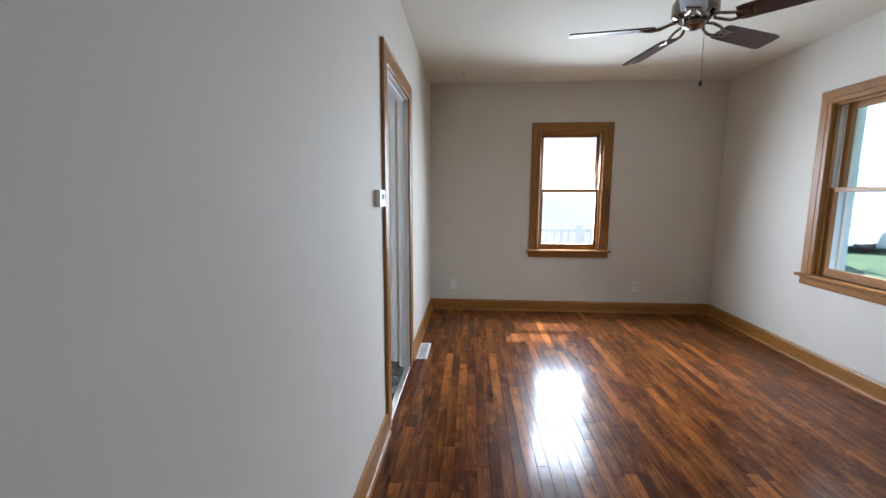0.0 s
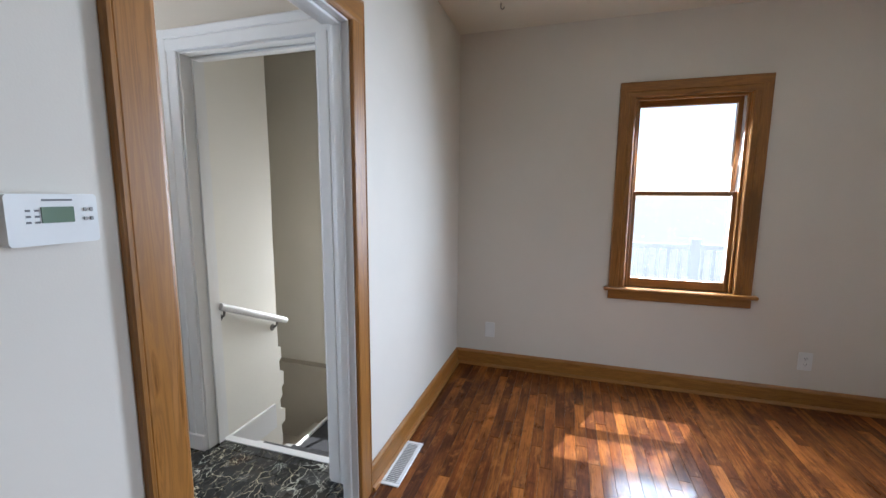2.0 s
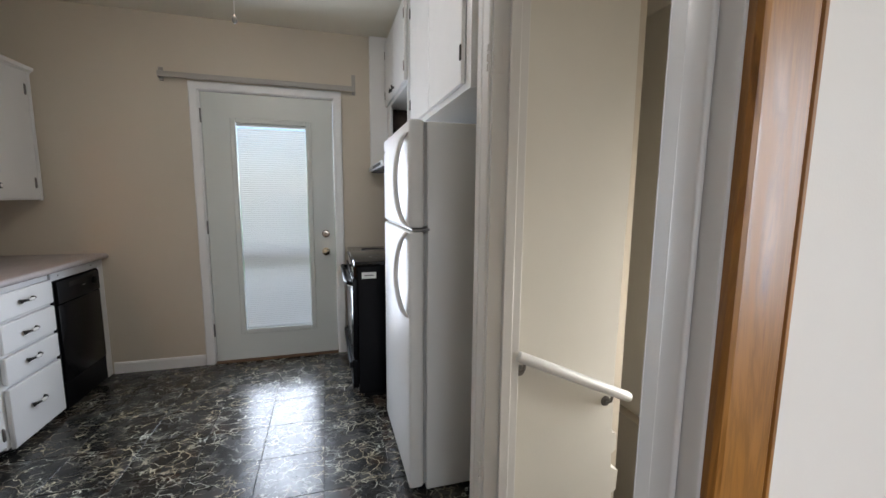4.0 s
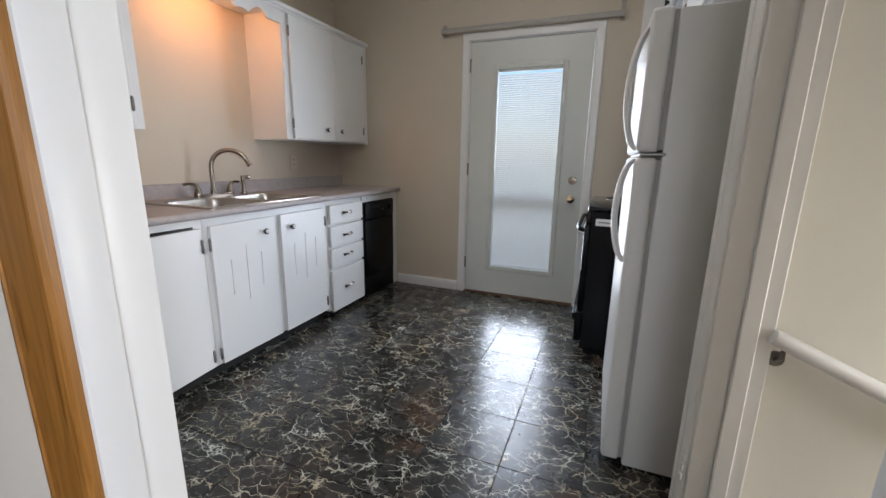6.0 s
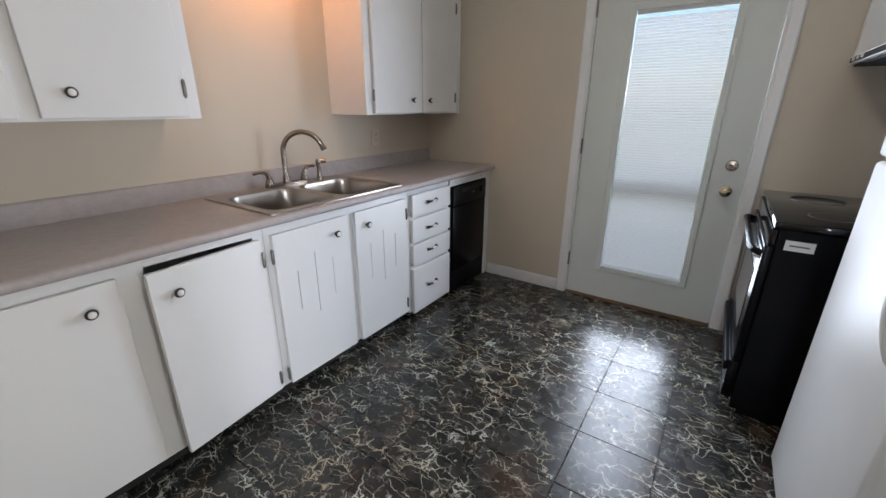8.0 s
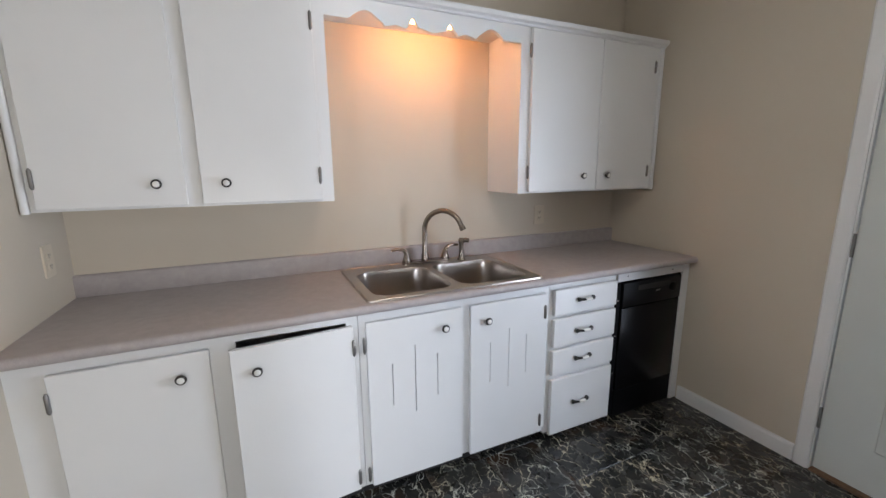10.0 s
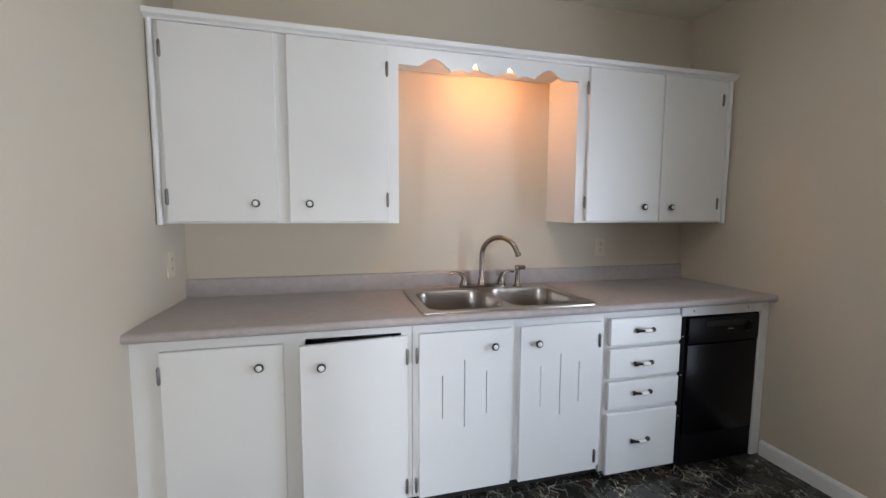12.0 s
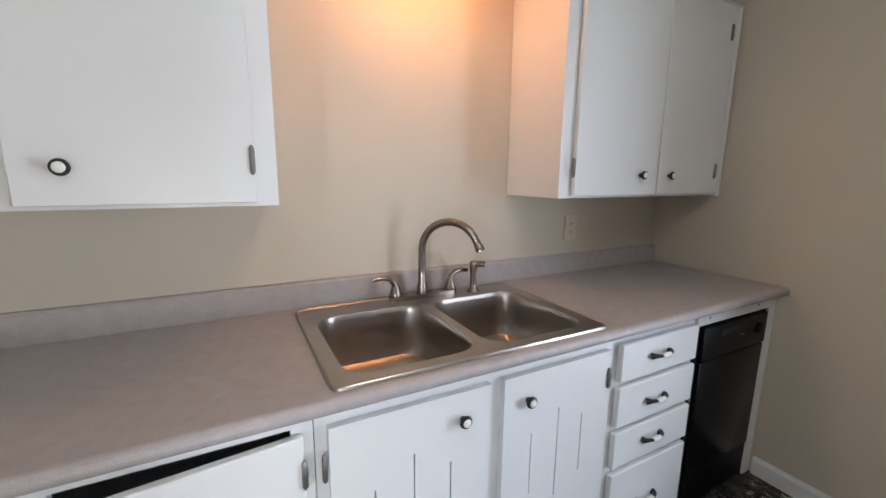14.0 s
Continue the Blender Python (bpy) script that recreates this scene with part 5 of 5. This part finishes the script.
def ceiling_lamp():
    cx, cy = -1.95, 2.44
    ob = thing("ceiling_light", (cx, cy, HK), "round white ceiling light with a thin pull cord", "ceiling light")
    part("base", lathe(bmesh.new(), (cx, cy, HK), (0, 0, -1), [(0, 0.15), (0.02, 0.152), (0.03, 0.14)], 28), PLASTIC, ob, "", True)
    part("dome", lathe(bmesh.new(), (cx, cy, HK - 0.03), (0, 0, -1), [(0, 0.138), (0.02, 0.134), (0.045, 0.11), (0.062, 0.07), (0.068, 0.02)], 28), DOME, ob, "glowing white dome", True)
    part("cord", sweep(bmesh.new(), [(-1.93, 2.504, 2.015), (-1.93, 2.504, HK - 0.09), (-1.94, 2.46, HK - 0.085)], 0.0016, 6), PLASTIC, ob)
    part("bead", lathe(bmesh.new(), (-1.93, 2.504, 1.985), (0, 0, 1), [(0, 0.004), (0.005, 0.009), (0.013, 0.011), (0.022, 0.008), (0.030, 0.003)], 14), HINGE, ob, "", True)


ceiling_lamp()


# ---------------------------------------------------------------- living room
def thermostat():
    ob = thing("thermostat", (XL, 2.294, 1.28), "white digital thermostat with a small green display", "thermostat")
    bm = bmesh.new()
    prism(bm, rounded(2.234, 2.354, 1.243, 1.322, 0.006, 3), "x", XL, XL + 0.027)
    part("case", bm, PLASTIC, ob)
    block("display", (XL + 0.027, XL + 0.0285, 2.276, 2.319, 1.277, 1.302), LCD, ob)
    for y in (2.260, 2.271):
        for z in (1.277, 1.286, 1.295):
            block("mark", (XL + 0.027, XL + 0.0278, y - 0.003, y + 0.003, z, z + 0.003), INK, ob)
    for y in (2.335, 2.344):
        for z in (1.282, 1.297):
            block("button", (XL + 0.027, XL + 0.029, y - 0.003, y + 0.003, z - 0.003, z + 0.003), GASKET, ob, 0.001)
    block("print_bar", (XL + 0.027, XL + 0.0276, 2.278, 2.318, 1.311, 1.314), INK, ob)


thermostat()


def register():
    ob = thing("floor_register", (-0.372, 3.575, 0), "white metal floor register beside the baseboard", "vent")
    x0, x1, y0, y1 = -0.400, -0.300, 3.405, 3.745
    bm = bmesh.new()
    for d in ((x0, x1, y0, y0 + 0.02), (x0, x1, y1 - 0.02, y1), (x0, x0 + 0.022, y0 + 0.02, y1 - 0.02), (x1 - 0.022, x1, y0 + 0.02, y1 - 0.02)):
        bx(bm, *d, 0.001, 0.007, 0.002)
    part("frame", bm, PLASTIC, ob)
    # thin dark sheet in place of the shaded depth below the slats
    block("well", (x0 + 0.02, x1 - 0.02, y0 + 0.018, y1 - 0.018, 0.0012, 0.0025), DARK, ob)
    n = 24
    for k in range(n):
        y = y0 + 0.026 + (y1 - y0 - 0.052) * k / (n - 1)
        bm = box(x0 + 0.02, x1 - 0.02, y - 0.0022, y + 0.0022, 0.0025, 0.006)
        part("slat", bm, PLASTIC, ob)


register()


def ceiling_hook():
    ob = thing("ceiling_hook", (-0.06, 4.45, HL), "small dark metal hook in the ceiling", "hook")
    bm = bmesh.new()
    sweep(bm, [(-0.06, 4.45, HL), (-0.06, 4.45, HL - 0.02)] + arc_points((-0.05, 4.45, HL - 0.03), (-1, 0, 0), (0, 0, -1), 0.01, 0, 200, 8), 0.0025, 8)
    part("hook", bm, IRON, ob, "", True)


ceiling_hook()


def ceiling_fan():
    cx, cy = 1.215, 2.76
    ob = thing("ceiling_fan", (cx, cy, HL), "ceiling fan with five dark wooden blades and pewter motor", "ceiling fan")
    bm = bmesh.new()
    lathe(bm, (cx, cy, HL), (0, 0, -1), [(0, 0.068), (0.012, 0.07), (0.04, 0.06), (0.055, 0.03), (0.06, 0.014)], 28)
    part("canopy", bm, PEWTER, ob, "", True)
    bm = bmesh.new()
    sweep(bm, [(cx, cy, HL - 0.05), (cx, cy, 2.36)], 0.012, 12)
    part("downrod", bm, PEWTER, ob, "", True)
    bm = bmesh.new()
    lathe(bm, (cx, cy, 2.37), (0, 0, -1), [(0, 0.03), (0.01, 0.07), (0.03, 0.10), (0.05, 0.112), (0.105, 0.114), (0.118, 0.108), (0.125, 0.09), (0.14, 0.075)], 36)
    part("motor_housing", bm, PEWTER, ob, "", True)
    bm = bmesh.new()
    lathe(bm, (cx, cy, 2.235), (0, 0, -1), [(0, 0.052), (0.02, 0.056), (0.035, 0.052), (0.045, 0.036), (0.052, 0.016), (0.056, 0.004)], 28)
    part("switch_cap", bm, PEWTER, ob, "", True)
    zz = 2.205
    for k in range(5):
        ang = radians(26 + 72 * k)
        turn = Matrix.Translation((cx, cy, zz)) @ Matrix.Rotation(ang, 4, "Z") @ Matrix.Rotation(radians(-13), 4, "X")
        bm = bmesh.new()
        outline = [(0.20, -0.052), (0.23, -0.058), (0.60, -0.068), (0.635, -0.062), (0.64, -0.05), (0.64, 0.05), (0.635, 0.062), (0.60, 0.068), (0.23, 0.058), (0.20, 0.052)]
        prism(bm, outline, "z", -0.004, 0.004)
        bmesh.ops.transform(bm, matrix=turn, verts=bm.verts[:])
        part("blade", bm, BLADE, ob, "dark reddish brown wooden blade")
        bm = bmesh.new()
        for s in (-1, 1):
            sweep(bm, [(0.085, s * 0.012, 0.024), (0.12, s * 0.03, 0.014), (0.16, s * 0.036, -0.002), (0.20, s * 0.024, -0.008), (0.245, s * 0.010, -0.008)], [0.008, 0.008, 0.008, 0.008, 0.006], 8)
        bx(bm, 0.19, 0.27, -0.032, 0.032, -0.009, -0.0045, 0.002)
        bmesh.ops.transform(bm, matrix=turn, verts=bm.verts[:])
        part("blade_bracket", bm, PEWTER, ob, "", True)
    bm = bmesh.new()
    sweep(bm, [(cx + 0.03, cy - 0.04, 2.20), (cx + 0.028, cy - 0.055, 2.17), (cx + 0.026, cy - 0.06, 1.90)], 0.0014, 6)
    part("pull_chain", bm, HINGE, ob)
    bm = bmesh.new()
    lathe(bm, (cx + 0.026, cy - 0.06, 1.905), (0, 0, -1), [(0, 0.003), (0.006, 0.008), (0.016, 0.010), (0.026, 0.006), (0.03, 0.001)], 12)
    part("chain_bead", bm, IRON, ob, "", True)


ceiling_fan()


# ---------------------------------------------------------------- outdoors
tagged(block("ground", (-600, 600, -600, 600, -1.4, -0.95), GRASS), kind="structure")
tagged(part("driveway", prism(bmesh.new(), [(-90, 5.3), (5, 5.3), (12, 30), (200, 590), (-90, 590)], "z", -0.95, -0.935), GRAVEL), kind="structure")
tagged(block("road", (24, 30, -200, 38, -0.95, -0.93), ASPHALT), kind="structure")


def porch():
    ob = thing("porch", (3.8, 3.0, -0.95), "porch with a blue-grey post beside the house", "porch")
    block("deck", (XE + 0.2, 4.8, -2.5, 6.1, -0.95, -0.25), CONCRETE, ob)
    block("roof", (XE + 0.2, 5.0, -2.5, 6.3, 2.68, 2.8), SIDING, ob)
    for y in (5.75, 1.6, -2.2):
        block("post", (4.5, 4.7, y - 0.12, y + 0.12, -0.25, 2.68), POSTBLUE, ob, 0.006)


porch()


def house(x, y, w, d, h, turn, label):
    ob = thing("neighbour_house", (x, y, -0.95), label, "house", "neighbour houses")
    ORIGIN[ob.name] = Vector()
    bm = bmesh.new()
    bx(bm, -w / 2, w / 2, -d / 2, d / 2, 0, h)
    part("wall", bm, SIDING, ob)
    bm = bmesh.new()
    prism(bm, [(-d / 2 - 0.4, h), (d / 2 + 0.4, h), (0, h + d * 0.17)], "x", -w / 2 - 0.3, w / 2 + 0.3)
    part("roof", bm, PALEROOF, ob)
    for k in range(4):
        xx = -w / 2 + w * (k + 0.5) / 4
        for s in (-1, 1):
            f = block("window", (xx - 0.5, xx + 0.5, s * (d / 2), s * (d / 2 + 0.04), 1.1, 2.3), WHITE, ob)
            block("pane", (xx - 0.42, xx + 0.42, s * (d / 2 + 0.04), s * (d / 2 + 0.05), 1.18, 2.22), FARPANE, f)
    ob.matrix_world = Matrix.Translation((x, y, -0.95)) @ Matrix.Rotation(radians(turn), 4, "Z")


house(19.6, 21.4, 14, 6, 2.6, 137, "white sided house across the lawn")
house(-8, 62, 16, 8, 3.0, 5, "white sided house beyond the drive")


def car():
    ob = thing("parked_car", (15.3, 18.9, -0.95), "pale grey car parked beside the lawn", "car")
    ORIGIN[ob.name] = Vector()
    bm = bmesh.new()
    prism(bm, [(-2.2, 0.35), (-2.2, 0.8), (-1.3, 0.95), (-0.7, 1.42), (0.7, 1.45), (1.5, 0.98), (2.2, 0.85), (2.25, 0.35)], "x", -0.85, 0.85)
    part("body", bm, CARPAINT, ob)
    for s in (-1, 1):
        bm = bmesh.new()
        prism(bm, [(-1.1, 0.96), (-0.62, 1.36), (0.62, 1.38), (1.25, 0.98)], "x", s * 0.852, s * 0.862)
        part("side_window", bm, BLACKGLASS, ob)
        for y in (-1.35, 1.4):
            bm = bmesh.new()
            lathe(bm, (s * 0.72, y, 0.33), (s, 0, 0), [(0, 0.33), (0.16, 0.33), (0.17, 0.2)], 20)
            part("wheel", bm, RUBBER, ob)
    ob.matrix_world = Matrix.Translation((15.3, 18.9, -0.95)) @ Matrix.Rotation(radians(47), 4, "Z")


car()


def back_deck():
    ob = thing("back_deck", (-5.6, 2.4, -0.95), "weathered grey deck outside the back door", "deck")
    for k in range(26):
        x = -3.80 - 0.145 * k
        block("board", (x - 0.138, x, -1.0, 5.2, -0.20, -0.16), DECK, ob)
    for x in (-3.9, -7.4):
        block("beam", (x, x + 0.1, -1.0, 5.2, -0.95, -0.20), DECK, ob)


back_deck()


def deck_railing():
    ob = thing("deck_railing", (1.6, 8.2, -0.95), "white picket railing with posts outdoors", "railing")
    for x in (0.35, 2.1, 3.9):
        block("post", (x - 0.06, x + 0.06, 8.14, 8.26, -0.95, 1.9 if x < 1 else 0.75), SIDING, ob)
    for z in (-0.15, 0.6):
        block("rail", (0.41, 3.84, 8.17, 8.23, z, z + 0.07), SIDING, ob)
    for k in range(24):
        x = 0.52 + 0.14 * k
        if abs(x - 2.1) > 0.08:
            block("picket", (x - 0.02, x + 0.02, 8.18, 8.22, -0.08, 0.6), SIDING, ob)


deck_railing()


def bare_tree(x, y, h, seed):
    ob = thing("tree", (x, y, -0.95), "bare branching tree on the lawn", "tree", "trees")
    rng = random.Random(seed)
    trunk = bmesh.new()
    limbs = bmesh.new()

    def grow(bm, p, d, length, r, depth):
        q = p + d * length
        mid = p + d * length * 0.5 + Vector((rng.uniform(-1, 1), rng.uniform(-1, 1), 0)) * length * 0.05
        sweep(bm, [p, mid, q], [r, r * 0.85, r * 0.68], 6 if depth > 1 else 4)
        if depth:
            for _ in range(3):
                nd = (d + Vector((rng.uniform(-1, 1), rng.uniform(-1, 1), rng.uniform(-0.2, 0.6))) * 0.75).normalized()
                grow(limbs, q, nd, length * rng.uniform(0.6, 0.8), r * 0.6, depth - 1)

    grow(trunk, Vector((x, y, -0.95)), Vector((0, 0, 1)), h * 0.32, h * 0.028, 5)
    part("trunk", trunk, BARK, ob)
    part("branches", limbs, BARK, ob)


bare_tree(12.7, 15.4, 9, 3)


# ---------------------------------------------------------------- floor pieces
def oak_floor():
    """Strip floor: the strips nearest the walk are pieces of their own, the rest is one mesh."""
    rng = random.Random(11)
    w = (XE - XL + 0.02) / 54
    shapes = {}
    rest_v, rest_f = [], []
    count = 0
    for r in range(54):
        xa = XL - 0.02 + r * w
        y = YS - rng.random() * 0.6
        while y < YN:
            length = rng.choice((0.45, 0.6, 0.75, 0.9, 1.05, 1.2))
            a, b = max(y, YS), min(y + length, YN)
            y += length
            if b - a < 0.02:
                continue
            lift = -0.0004 * rng.random()
            near = b > 1.9
            g = 0.0005
            if near:
                key = round(b - a, 3)
                if key not in shapes:
                    bm = bmesh.new()
                    bx(bm, g, w - g, g, key - g, -0.012, 0.0)
                    top = [e for e in bm.edges if all(v.co.z > -0.001 for v in e.verts)]
                    bmesh.ops.bevel(bm, geom=top, offset=0.0004, segments=1, affect="EDGES")
                    me = bpy.data.meshes.new("plank")
                    bm.to_mesh(me)
                    bm.free()
                    me.materials.append(PLANK)
                    shapes[key] = me
                o = new("plank", shapes[key])
                o.parent = floor_living
                o.location = (xa, a, lift)
                count += 1
            else:
                i = len(rest_v)
                x0, x1 = xa + g, xa + w - g
                rest_v += [(p, q, s) for p in (x0, x1) for q in (a + g, b - g) for s in (-0.012, lift)]
                rest_f += [tuple(i + k for k in q) for q in ((0, 1, 3, 2), (4, 6, 7, 5), (0, 4, 5, 1), (2, 3, 7, 6), (1, 5, 7, 3))]
    me = bpy.data.meshes.new("planks_beyond")
    me.from_pydata(rest_v, [], rest_f)
    me.materials.append(PLANK)
    o = new("planks_beyond", me)
    o.parent = floor_living
    tagged(o, "dark glossy oak floor strips", kind="stuff")


oak_floor()


def tile_floor():
    """Square vinyl tiles with fine open joints, cut at the walls."""
    s, g = 0.305, 0.0016
    shapes = {}
    nx = [-2.713 + s * k for k in range(-4, 10)]
    ny = [2.483 + s * k for k in range(-7, 6)]
    for x in nx:
        for y in ny:
            a, b = max(x, XW), min(x + s, XL - 0.032)
            c, d = max(y, YC), min(y + s, 3.97 if x < -1.6 else 3.46)
            if x < -1.49 < x + s and c > 3.4:
                b = min(b, -1.49)
            if b - a < 0.02 or d - c < 0.02:
                continue
            key = (round(b - a, 3), round(d - c, 3))
            if key not in shapes:
                bm = bmesh.new()
                bx(bm, g, key[0] - g, g, key[1] - g, -0.006, 0.0)
                top = [e for e in bm.edges if all(v.co.z > -0.001 for v in e.verts)]
                bmesh.ops.bevel(bm, geom=top, offset=0.0012, segments=1, affect="EDGES")
                me = bpy.data.meshes.new("tile")
                bm.to_mesh(me)
                bm.free()
                me.materials.append(TILE)
                shapes[key] = me
            o = new("tile", shapes[key])
            o.parent = floor_kitchen
            o.location = (a, c, 0)


tile_floor()
